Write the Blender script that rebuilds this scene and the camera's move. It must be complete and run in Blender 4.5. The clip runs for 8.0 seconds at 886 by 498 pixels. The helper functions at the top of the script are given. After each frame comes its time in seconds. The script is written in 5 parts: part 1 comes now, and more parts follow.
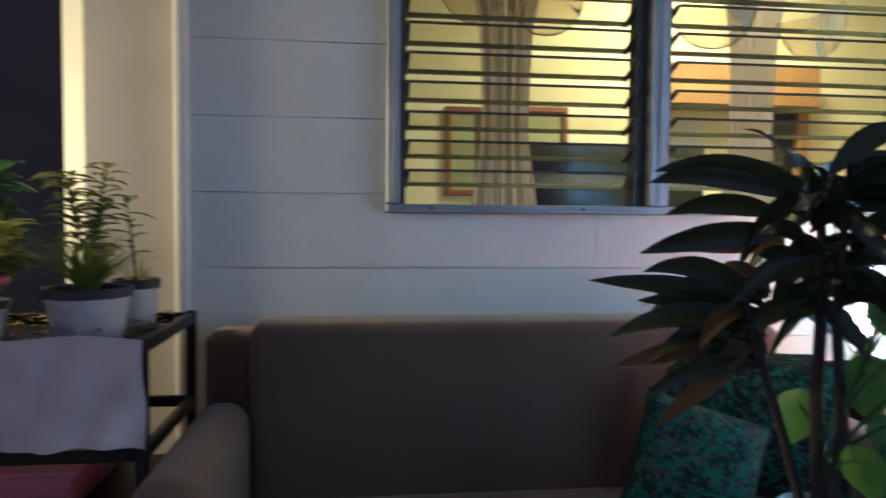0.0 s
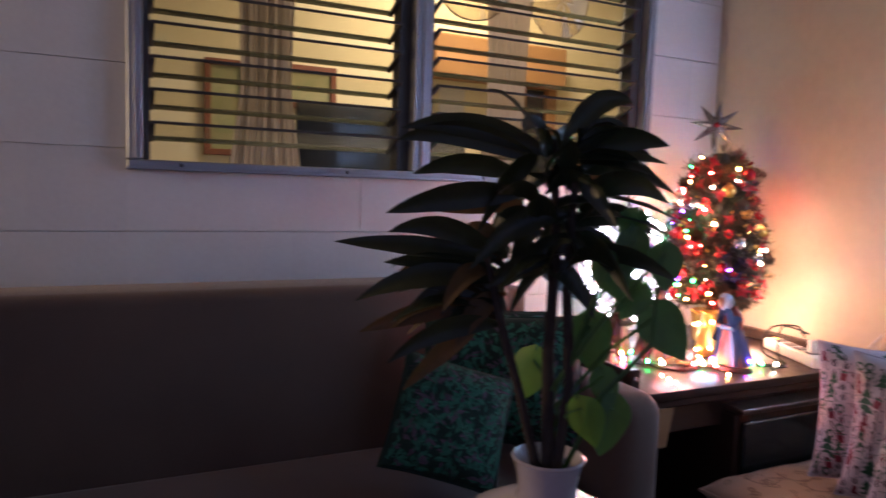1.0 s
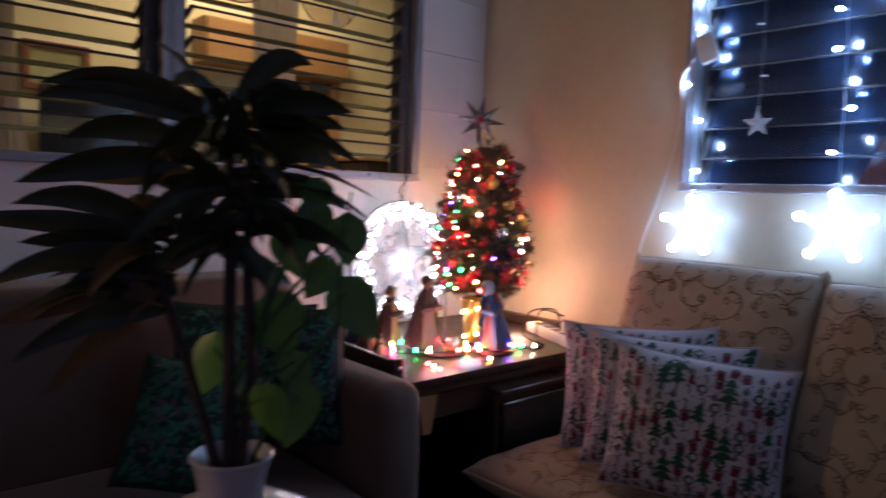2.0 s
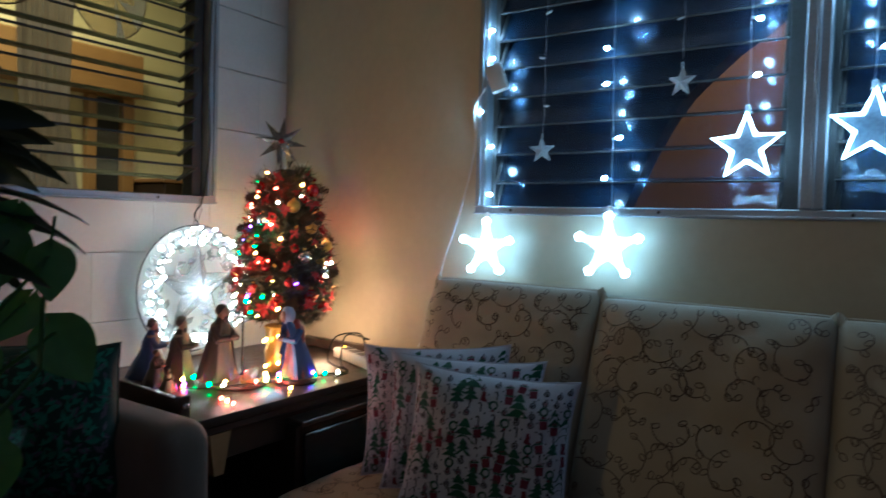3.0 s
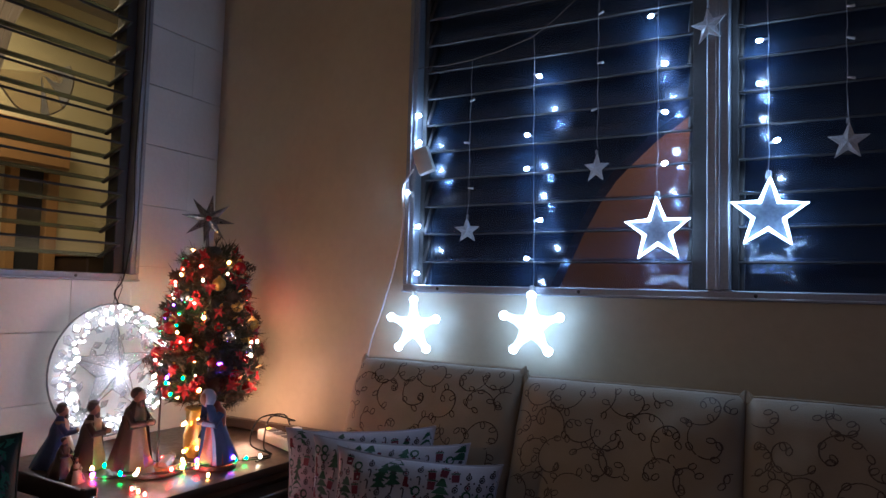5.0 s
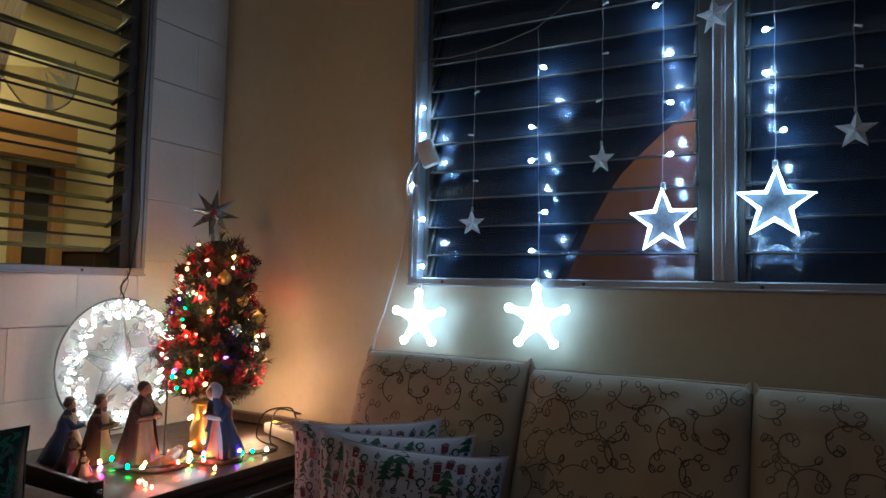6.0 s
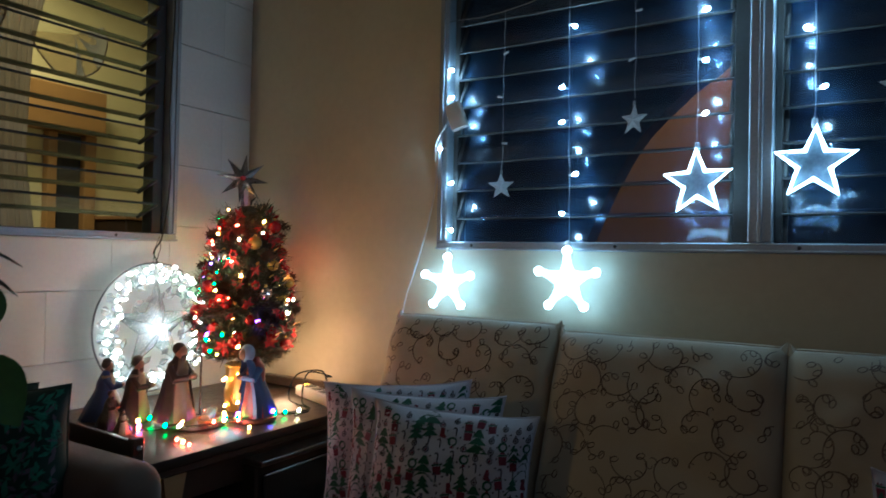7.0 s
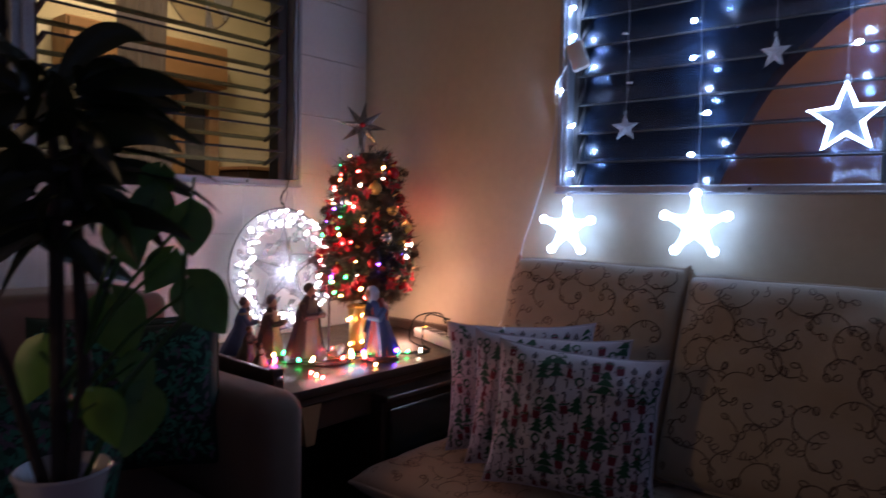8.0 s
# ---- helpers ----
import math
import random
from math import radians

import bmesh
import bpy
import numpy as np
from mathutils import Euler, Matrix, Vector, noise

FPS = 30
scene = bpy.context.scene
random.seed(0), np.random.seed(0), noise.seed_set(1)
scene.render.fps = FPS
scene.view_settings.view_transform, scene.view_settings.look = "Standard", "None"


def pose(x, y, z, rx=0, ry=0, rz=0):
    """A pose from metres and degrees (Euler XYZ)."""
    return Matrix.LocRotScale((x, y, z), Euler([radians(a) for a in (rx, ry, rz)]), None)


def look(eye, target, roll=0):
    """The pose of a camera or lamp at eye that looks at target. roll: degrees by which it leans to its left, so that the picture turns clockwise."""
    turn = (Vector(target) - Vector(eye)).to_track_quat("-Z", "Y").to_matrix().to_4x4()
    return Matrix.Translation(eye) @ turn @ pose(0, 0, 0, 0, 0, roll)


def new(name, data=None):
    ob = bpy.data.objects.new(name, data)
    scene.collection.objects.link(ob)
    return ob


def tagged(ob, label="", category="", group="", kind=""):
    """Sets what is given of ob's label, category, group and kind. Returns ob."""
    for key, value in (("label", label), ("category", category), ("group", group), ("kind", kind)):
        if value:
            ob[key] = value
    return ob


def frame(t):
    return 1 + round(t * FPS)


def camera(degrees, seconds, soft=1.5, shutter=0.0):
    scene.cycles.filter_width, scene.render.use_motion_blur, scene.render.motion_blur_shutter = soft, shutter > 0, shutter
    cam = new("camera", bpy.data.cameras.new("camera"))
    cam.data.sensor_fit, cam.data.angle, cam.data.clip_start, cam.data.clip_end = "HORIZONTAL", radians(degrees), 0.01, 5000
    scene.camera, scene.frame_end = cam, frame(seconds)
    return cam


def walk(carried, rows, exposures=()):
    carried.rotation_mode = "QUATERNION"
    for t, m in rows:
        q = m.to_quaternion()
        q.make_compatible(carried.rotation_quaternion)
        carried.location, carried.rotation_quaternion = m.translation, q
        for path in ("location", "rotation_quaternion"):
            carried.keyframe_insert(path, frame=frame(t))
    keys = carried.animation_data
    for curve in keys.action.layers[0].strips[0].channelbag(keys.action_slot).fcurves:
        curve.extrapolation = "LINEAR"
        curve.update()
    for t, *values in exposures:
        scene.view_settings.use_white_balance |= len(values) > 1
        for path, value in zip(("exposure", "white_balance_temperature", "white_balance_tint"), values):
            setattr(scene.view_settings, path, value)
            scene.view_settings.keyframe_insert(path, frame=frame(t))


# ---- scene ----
cam = camera(65.8, 8.0, 1.5, 0.5)
PATH = [
    (0, (-0.030, 0.268, 1.186), (0.211, 2.251, 1.096), 0.5),
    (0.5, (-0.022, 0.300, 1.180), (0.563, 2.208, 1.036), 1.3),
    (1, (0.010, 0.306, 1.178), (0.878, 2.103, 1.002), 1.9),
    (1.5, (0.050, 0.270, 1.174), (1.130, 1.932, 0.993), 2.2),
    (2, (0.127, 0.287, 1.156), (1.459, 1.771, 0.999), 2.0),
    (3.3, (0.194, 0.246, 1.162), (1.908, 1.279, 1.131), 1.7),
    (3.5, (0.194, 0.244, 1.166), (1.925, 1.245, 1.175), 1.7),
    (4, (0.195, 0.226, 1.180), (1.944, 1.194, 1.262), 1.6),
    (4.5, (0.194, 0.215, 1.188), (1.942, 1.178, 1.319), 1.6),
    (6, (0.202, 0.208, 1.182), (1.941, 1.189, 1.298), 1.3),
    (6.5, (0.202, 0.210, 1.175), (1.932, 1.211, 1.250), 1.2),
    (7, (0.199, 0.224, 1.162), (1.907, 1.264, 1.191), 1.2),
    (7.5, (0.192, 0.240, 1.152), (1.834, 1.387, 1.097), 1.2),
    (8, (0.160, 0.275, 1.134), (1.708, 1.542, 1.022), 1.2),
]
EXPOSURES = [
    (0, 2.25, 5000, -6), (0.5, 1.85, 4400, -8), (1.0, 1.6, 5700, 26), (1.5, 1.1, 4900, 0), (2.0, 0.7, 5700, 24), (3.3, 0.35, 5000, -22), (4.0, 0.35, 4700, -28),
    (4.5, 0.0, 5200, 22), (6.0, 0.15, 6000, 0), (6.5, 0.1, 5300, 26), (7.0, 0.2, 5500, -12), (7.5, -0.1, 4600, 20), (8.0, 0.05, 5700, 28),
]
walk(cam, [(t, look(eye, target, roll)) for t, eye, target, roll in PATH], EXPOSURES)

FLOOR = 0.08

# ---- world and lights ----
world = bpy.data.worlds.new("night")
scene.world = world
world.use_nodes = True
wn, wl = world.node_tree.nodes, world.node_tree.links
wn["Background"].inputs[0].default_value = (0.42, 0.48, 0.90, 1)
wn["Background"].inputs[1].default_value = 0.12


def lamp(name, kind, at, watts, colour, size=0.05, target=None, spread=None):
    data = bpy.data.lights.new(name, kind)
    data.energy, data.color = watts, colour
    if kind == "AREA":
        data.shape, data.size = "SQUARE", size
    else:
        data.shadow_soft_size = size
    ob = new(name, data)
    ob.matrix_world = look(at, target) if target else Matrix.Translation(at)
    return ob


lamp("room_lamp", "AREA", (1.55, 2.95, 2.5), 10.5, (1.0, 0.80, 0.50), 0.5, (1.55, 2.95, 0))
lamp("porch_lamp", "POINT", (-1.52, 1.99, 1.45), 16, (1.0, 0.66, 0.28), 0.06)
for tx, ty, tz, tw in ((1.83, 1.80, 0.775, 0.75), (1.825, 1.755, 0.90, 0.75), (1.82, 1.80, 1.10, 0.5), (1.56, 1.85, 0.93, 0.6), (1.61, 1.82, 1.14, 0.5)):
    lamp("tree_string_glow", "POINT", (tx, ty, tz), tw, (1.0, 0.50, 0.28), 0.05)
lamp("crib_string_glow", "POINT", (1.30, 1.585, 0.79), 0.9, (1.0, 0.42, 0.36), 0.06)
lamp("crib_string_glow", "POINT", (1.44, 1.62, 0.765), 0.35, (0.35, 0.60, 0.8), 0.04)
# unseen lamp added close to the neighbour's wall to brighten its orange wedge
lamp("street_lamp_glow", "AREA", (3.2, 0.55, 2.6), 18, (1.0, 0.64, 0.32), 0.2, (3.4, 1.1, 1.5))

# ---- materials ----
MATS = {}


def mat(name, c1, c2=None, rough=0.6, metal=0.0, scale=8.0, fine=120.0, bump=0.15, coat=0.0, sheen=0.0, transl=0.0):
    """A paint, cloth, metal or leaf: two colours mixed by a coarse and a fine noise, with fine relief."""
    m = bpy.data.materials.new(name)
    m.use_nodes = True
    n, l = m.node_tree.nodes, m.node_tree.links
    p = n["Principled BSDF"]
    c2 = c2 or tuple(min(1, x * 0.8) for x in c1)
    co = n.new("ShaderNodeTexCoord")
    big, small = n.new("ShaderNodeTexNoise"), n.new("ShaderNodeTexNoise")
    big.inputs["Scale"].default_value, big.inputs["Detail"].default_value = scale, 5
    small.inputs["Scale"].default_value, small.inputs["Detail"].default_value = fine, 3
    info = n.new("ShaderNodeObjectInfo")
    add = n.new("ShaderNodeMath")
    add.operation = "MULTIPLY_ADD"
    l.new(small.outputs["Fac"], add.inputs[0])
    add.inputs[1].default_value = 0.45
    l.new(big.outputs["Fac"], add.inputs[2])
    var = n.new("ShaderNodeMath")
    var.operation = "MULTIPLY_ADD"
    l.new(info.outputs["Random"], var.inputs[0])
    var.inputs[1].default_value = 0.25
    l.new(add.outputs[0], var.inputs[2])
    ramp = n.new("ShaderNodeMapRange")
    ramp.inputs["From Min"].default_value, ramp.inputs["From Max"].default_value = 0.55, 1.15
    l.new(var.outputs[0], ramp.inputs["Value"])
    mix = n.new("ShaderNodeMix")
    mix.data_type = "RGBA"
    mix.inputs[6].default_value, mix.inputs[7].default_value = (*c1, 1), (*c2, 1)
    l.new(ramp.outputs["Result"], mix.inputs[0])
    l.new(mix.outputs[2], p.inputs["Base Color"])
    for t in (big, small):
        l.new(co.outputs["Object"], t.inputs["Vector"])
    rr = n.new("ShaderNodeMapRange")
    rr.inputs["To Min"].default_value, rr.inputs["To Max"].default_value = max(0.03, rough - 0.12), min(1, rough + 0.12)
    l.new(small.outputs["Fac"], rr.inputs["Value"])
    l.new(rr.outputs["Result"], p.inputs["Roughness"])
    p.inputs["Metallic"].default_value = metal
    p.inputs["Coat Weight"].default_value = coat
    p.inputs["Sheen Weight"].default_value = sheen
    if bump:
        b = n.new("ShaderNodeBump")
        b.inputs["Strength"].default_value, b.inputs["Distance"].default_value = bump, 0.004
        l.new(add.outputs[0], b.inputs["Height"])
        l.new(b.outputs["Normal"], p.inputs["Normal"])
    if transl:
        tr, ms = n.new("ShaderNodeBsdfTranslucent"), n.new("ShaderNodeMixShader")
        l.new(mix.outputs[2], tr.inputs["Color"])
        ms.inputs[0].default_value = transl
        l.new(p.outputs[0], ms.inputs[1])
        l.new(tr.outputs[0], ms.inputs[2])
        l.new(ms.outputs[0], n["Material Output"].inputs["Surface"])
    MATS[name] = m
    return m


def glow(name, colour, strength):
    m = bpy.data.materials.new(name)
    m.use_nodes = True
    p = m.node_tree.nodes["Principled BSDF"]
    p.inputs["Base Color"].default_value = (*colour, 1)
    p.inputs["Emission Color"].default_value = (*colour, 1)
    p.inputs["Emission Strength"].default_value = strength
    MATS[name] = m
    return m


def pane(name, tint, gloss_rough=0.05, haze=0.0, haze_colour=(0.5, 0.55, 0.5), sheet=False):
    """Thin clear glass: see-through with a tint, glossy by Fresnel, with a milky film: dust, plastic, or painted blue
    glow on dark_glass.
    """
    m = bpy.data.materials.new(name)
    m.use_nodes = True
    n, l = m.node_tree.nodes, m.node_tree.links
    n.remove(n["Principled BSDF"])
    tr, gl, fr, ms = (n.new("ShaderNodeBsdf" + k) if k in ("Transparent", "Glossy") else n.new("ShaderNode" + k) for k in ("Transparent", "Glossy", "Fresnel", "MixShader"))
    tr.inputs["Color"].default_value = (*tint, 1)
    gl.inputs["Roughness"].default_value = gloss_rough
    fr.inputs["IOR"].default_value = 1.5
    l.new(fr.outputs[0], ms.inputs[0])
    if sheet:       # a flat sheet mirrors alike on both of its faces
        lw, pw, ma = n.new("ShaderNodeLayerWeight"), n.new("ShaderNodeMath"), n.new("ShaderNodeMath")
        pw.operation, ma.operation = "POWER", "MULTIPLY_ADD"
        pw.inputs[1].default_value, ma.inputs[1].default_value, ma.inputs[2].default_value = 5.0, 0.6, 0.03
        l.new(lw.outputs["Facing"], pw.inputs[0])
        l.new(pw.outputs[0], ma.inputs[0])
        l.new(ma.outputs[0], ms.inputs[0])
    l.new(tr.outputs[0], ms.inputs[1])
    l.new(gl.outputs[0], ms.inputs[2])
    last = ms
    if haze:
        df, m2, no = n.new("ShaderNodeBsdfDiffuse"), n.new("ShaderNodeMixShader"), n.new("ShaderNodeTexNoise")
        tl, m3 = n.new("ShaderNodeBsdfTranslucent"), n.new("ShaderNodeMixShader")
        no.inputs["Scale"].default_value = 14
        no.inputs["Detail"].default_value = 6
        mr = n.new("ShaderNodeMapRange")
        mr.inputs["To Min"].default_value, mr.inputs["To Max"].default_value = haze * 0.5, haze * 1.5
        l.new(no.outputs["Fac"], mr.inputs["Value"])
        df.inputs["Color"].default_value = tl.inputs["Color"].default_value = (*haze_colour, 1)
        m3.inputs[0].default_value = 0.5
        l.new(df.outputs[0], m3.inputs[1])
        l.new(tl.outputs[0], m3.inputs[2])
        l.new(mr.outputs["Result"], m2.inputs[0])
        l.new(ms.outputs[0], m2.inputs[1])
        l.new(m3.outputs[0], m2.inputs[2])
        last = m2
    l.new(last.outputs[0], n["Material Output"].inputs["Surface"])
    MATS[name] = m
    return m


mat("block_paint", (0.70, 0.71, 0.69), (0.60, 0.61, 0.60), 0.75, scale=3.5, fine=90, bump=0.25)
mat("plaster_tan", (0.56, 0.51, 0.38), (0.46, 0.41, 0.30), 0.42, scale=2.5, fine=38, bump=0.5)
mat("grey_paint", (0.42, 0.40, 0.40), (0.35, 0.33, 0.34), 0.6, scale=4, bump=0.12)
mat("white_paint", (0.80, 0.78, 0.72), (0.70, 0.68, 0.62), 0.5, scale=5)
# darkened like an unlit ceiling, to cut its bounce and mirroring in the glass
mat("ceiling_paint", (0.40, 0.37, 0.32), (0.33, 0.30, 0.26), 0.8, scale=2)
mat("room_paint", (0.84, 0.76, 0.46), (0.78, 0.69, 0.40), 0.7, scale=1.5, bump=0.08)
mat("floor_tile", (0.34, 0.25, 0.20), (0.26, 0.18, 0.15), 0.35, scale=3)
mat("aluminium", (0.40, 0.43, 0.48), (0.28, 0.31, 0.36), 0.55, metal=0.7, scale=6, fine=200, bump=0.06)
mat("dark_clip", (0.07, 0.07, 0.075), (0.05, 0.05, 0.05), 0.5, metal=0.3, scale=12)
mat("sofa_brown", (0.128, 0.082, 0.058), (0.092, 0.060, 0.043), 0.9, scale=5, fine=420, bump=0.5, sheen=0.2)
mat("cream_fabric", (0.37, 0.29, 0.195), (0.29, 0.225, 0.15), 0.75, scale=5, fine=500, bump=0.4, sheen=0.2)
mat("embroidery", (0.11, 0.07, 0.042), (0.075, 0.045, 0.028), 0.5, scale=30, fine=500, bump=0.2)
mat("dark_wood", (0.055, 0.032, 0.022), (0.030, 0.018, 0.013), 0.35, scale=4, fine=60, bump=0.1, coat=0.15)
mat("mid_wood", (0.36, 0.19, 0.08), (0.26, 0.13, 0.05), 0.45, scale=5, fine=70)
mat("table_top", (0.042, 0.024, 0.016), (0.024, 0.014, 0.010), 0.38, scale=4, fine=50, bump=0.1, coat=0.1)
mat("white_cotton", (0.43, 0.43, 0.49), (0.34, 0.34, 0.40), 0.85, scale=8, fine=500, bump=0.35)
mat("stand_cloth", (0.60, 0.53, 0.54), (0.48, 0.42, 0.43), 0.85, scale=8, fine=500, bump=0.35)
mat("print_green", (0.014, 0.085, 0.05), (0.01, 0.06, 0.036), 0.85, scale=40)
mat("print_red", (0.14, 0.014, 0.035), (0.10, 0.010, 0.028), 0.85, scale=40)
mat("print_dark", (0.05, 0.05, 0.06), (0.03, 0.03, 0.04), 0.85, scale=40)
mat("green_cotton", (0.004, 0.032, 0.020), (0.003, 0.018, 0.012), 0.8, scale=18, fine=400, bump=0.3)
mat("fleck_mint", (0.030, 0.18, 0.11), (0.014, 0.10, 0.06), 0.8, scale=60)
mat("fleck_pink", (0.10, 0.075, 0.10), (0.07, 0.05, 0.07), 0.8, scale=60)
mat("ceramic", (0.50, 0.47, 0.48), (0.43, 0.40, 0.42), 0.22, scale=5, bump=0.03, coat=0.4)
mat("plastic_pot", (0.60, 0.54, 0.52), (0.50, 0.45, 0.44), 0.5, scale=6)
mat("pot_rim", (0.035, 0.03, 0.04), (0.025, 0.02, 0.03), 0.5, scale=12)
mat("soil", (0.05, 0.035, 0.025), (0.03, 0.02, 0.015), 0.95, scale=40, bump=0.8)
mat("leaf_dark", (0.030, 0.045, 0.020), (0.018, 0.026, 0.014), 0.38, scale=25, fine=150, bump=0.15, transl=0.15)
mat("leaf_brown", (0.13, 0.075, 0.025), (0.07, 0.05, 0.02), 0.6, scale=20, transl=0.2)
mat("leaf_heart", (0.075, 0.19, 0.045), (0.045, 0.12, 0.035), 0.35, scale=25, bump=0.15, transl=0.3)
# brighter yellow-green copy of leaf_heart for two leaves painted as lit
mat("leaf_lime", (0.13, 0.26, 0.03), (0.09, 0.20, 0.03), 0.4, scale=25, bump=0.15, transl=0.35)
# these two leaf colours carry the warm lamplight on the stand's plants
mat("leaf_yellow", (0.46, 0.42, 0.12), (0.24, 0.30, 0.08), 0.5, scale=40, transl=0.5)
mat("leaf_grass", (0.30, 0.36, 0.09), (0.18, 0.26, 0.06), 0.5, scale=40, transl=0.5)
mat("leaf_dry", (0.36, 0.24, 0.09), (0.22, 0.14, 0.06), 0.9, scale=40)
mat("bark", (0.045, 0.035, 0.028), (0.025, 0.02, 0.016), 0.9, scale=50, bump=0.6)
mat("black_metal", (0.02, 0.02, 0.022), (0.012, 0.012, 0.014), 0.4, metal=0.6, scale=14)
mat("pink_plastic", (0.55, 0.16, 0.20), (0.45, 0.12, 0.16), 0.4, scale=6)
mat("pine", (0.022, 0.040, 0.018), (0.038, 0.026, 0.015), 0.6, scale=60, bump=0)
mat("pine_brown", (0.09, 0.045, 0.02), (0.05, 0.03, 0.015), 0.7, scale=60, bump=0)
mat("bauble_red", (0.50, 0.02, 0.025), (0.36, 0.012, 0.02), 0.16, metal=0.5, scale=8, bump=0.02, coat=0.5)
mat("bauble_silver", (0.70, 0.70, 0.70), (0.55, 0.55, 0.56), 0.18, metal=0.95, scale=8, bump=0.02)
mat("ribbon_red", (0.42, 0.012, 0.02), (0.28, 0.01, 0.015), 0.4, scale=20, bump=0.2)
mat("gold", (0.70, 0.45, 0.12), (0.55, 0.34, 0.08), 0.35, metal=0.8, scale=14)
mat("silver_glitter", (0.36, 0.36, 0.37), (0.14, 0.14, 0.15), 0.28, metal=0.9, scale=30, fine=300, bump=0.4)
mat("black_wire", (0.012, 0.016, 0.013), (0.010, 0.010, 0.010), 0.5, scale=30, bump=0)
mat("white_wire", (0.62, 0.64, 0.66), (0.52, 0.54, 0.56), 0.4, scale=30, bump=0)
mat("lead_grey", (0.34, 0.36, 0.39), (0.26, 0.28, 0.30), 0.4, scale=30, bump=0)
mat("grey_wire", (0.16, 0.17, 0.18), (0.10, 0.10, 0.11), 0.4, metal=0.6, scale=30, bump=0)
mat("white_plastic", (0.74, 0.73, 0.70), (0.66, 0.65, 0.62), 0.4, scale=10, bump=0.04)
mat("robe_blue", (0.035, 0.075, 0.19), (0.02, 0.045, 0.12), 0.4, scale=18, bump=0.15)
mat("robe_veil", (0.26, 0.34, 0.46), (0.18, 0.25, 0.36), 0.4, scale=18, bump=0.15)
mat("robe_red", (0.26, 0.045, 0.035), (0.16, 0.03, 0.025), 0.4, scale=18, bump=0.15)
mat("robe_white", (0.27, 0.22, 0.16), (0.17, 0.13, 0.09), 0.4, scale=18, bump=0.15)
mat("robe_dark", (0.045, 0.028, 0.022), (0.025, 0.016, 0.013), 0.45, scale=18, bump=0.15)
mat("robe_olive", (0.12, 0.085, 0.04), (0.07, 0.05, 0.025), 0.45, scale=18, bump=0.15)
mat("figure_skin", (0.26, 0.14, 0.085), (0.19, 0.10, 0.06), 0.45, scale=18, bump=0.05)
mat("curtain_grey", (0.56, 0.49, 0.43), (0.46, 0.40, 0.35), 0.9, scale=9, fine=300, bump=0.3, transl=0.5)
mat("curtain_hem", (0.34, 0.26, 0.20), (0.24, 0.18, 0.14), 0.9, scale=40, fine=300, bump=0.4)
mat("tv_black", (0.012, 0.016, 0.018), (0.010, 0.012, 0.014), 0.2, scale=5, bump=0)
mat("picture_green", (0.26, 0.30, 0.12), (0.48, 0.42, 0.20), 0.6, scale=12, bump=0)
mat("frame_orange", (0.26, 0.09, 0.035), (0.18, 0.065, 0.03), 0.5, scale=14)
mat("cabinet_orange", (0.48, 0.26, 0.09), (0.38, 0.20, 0.07), 0.5, scale=5)
mat("facade_orange", (0.42, 0.21, 0.10), (0.32, 0.16, 0.08), 0.8, scale=2)
# near-black colour that stands for unlit surfaces and depths
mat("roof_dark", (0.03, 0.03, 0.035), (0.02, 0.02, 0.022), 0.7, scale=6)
# night darkness of the yard put into a brown-black colour
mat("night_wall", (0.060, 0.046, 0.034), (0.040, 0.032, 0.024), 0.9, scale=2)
mat("ground_dark", (0.05, 0.045, 0.04), (0.03, 0.03, 0.028), 0.9, scale=1.5)
mat("capiz", (0.78, 0.80, 0.80), (0.66, 0.68, 0.70), 0.3, scale=25, bump=0.1, transl=0.55)
pane("louvre_glass", (0.95, 0.93, 0.86), 0.08, 0.05, (0.42, 0.46, 0.36), True)
pane("frosted_edge", (0.7, 0.75, 0.65), 0.2, 0.55, (0.26, 0.27, 0.20))
# the blue haze imitates the bloom of the LEDs over the panes
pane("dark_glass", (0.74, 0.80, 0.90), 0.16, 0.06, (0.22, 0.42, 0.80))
pane("curtain_sheer", (0.80, 0.72, 0.60), 0.6, 0.20, (0.40, 0.33, 0.26))
pane("clear_plastic", (0.93, 0.95, 0.97), 0.12, 0.30, (0.75, 0.80, 0.85))
pane("star_plastic", (0.9, 0.93, 0.96), 0.15, 0.62, (0.85, 0.90, 0.95))
# light-blue haze colour puts a glow inside the lit outlines
pane("star_film", (0.90, 0.95, 1.0), 0.15, 0.42, (0.70, 0.86, 1.0))
glow("led_white", (0.50, 0.74, 1.0), 220)
glow("star_white", (0.52, 0.75, 1.0), 15)
# glow of the filled star body, which stands for bloom round its lamps
glow("star_core", (0.52, 0.75, 1.0), 3.6)
glow("lantern_led", (1.0, 0.97, 0.90), 11)
glow("lantern_core", (0.95, 0.97, 1.0), 30)
glow("bulb_warm", (1.0, 0.38, 0.07), 80)
glow("bulb_red", (1.0, 0.02, 0.012), 130)
glow("bulb_green", (0.012, 1.0, 0.12), 45)
glow("bulb_purple", (0.14, 0.04, 1.0), 60)
glow("bulb_cream", (1.0, 0.80, 0.45), 55)
glow("indicator", (1.0, 0.5, 0.05), 6)


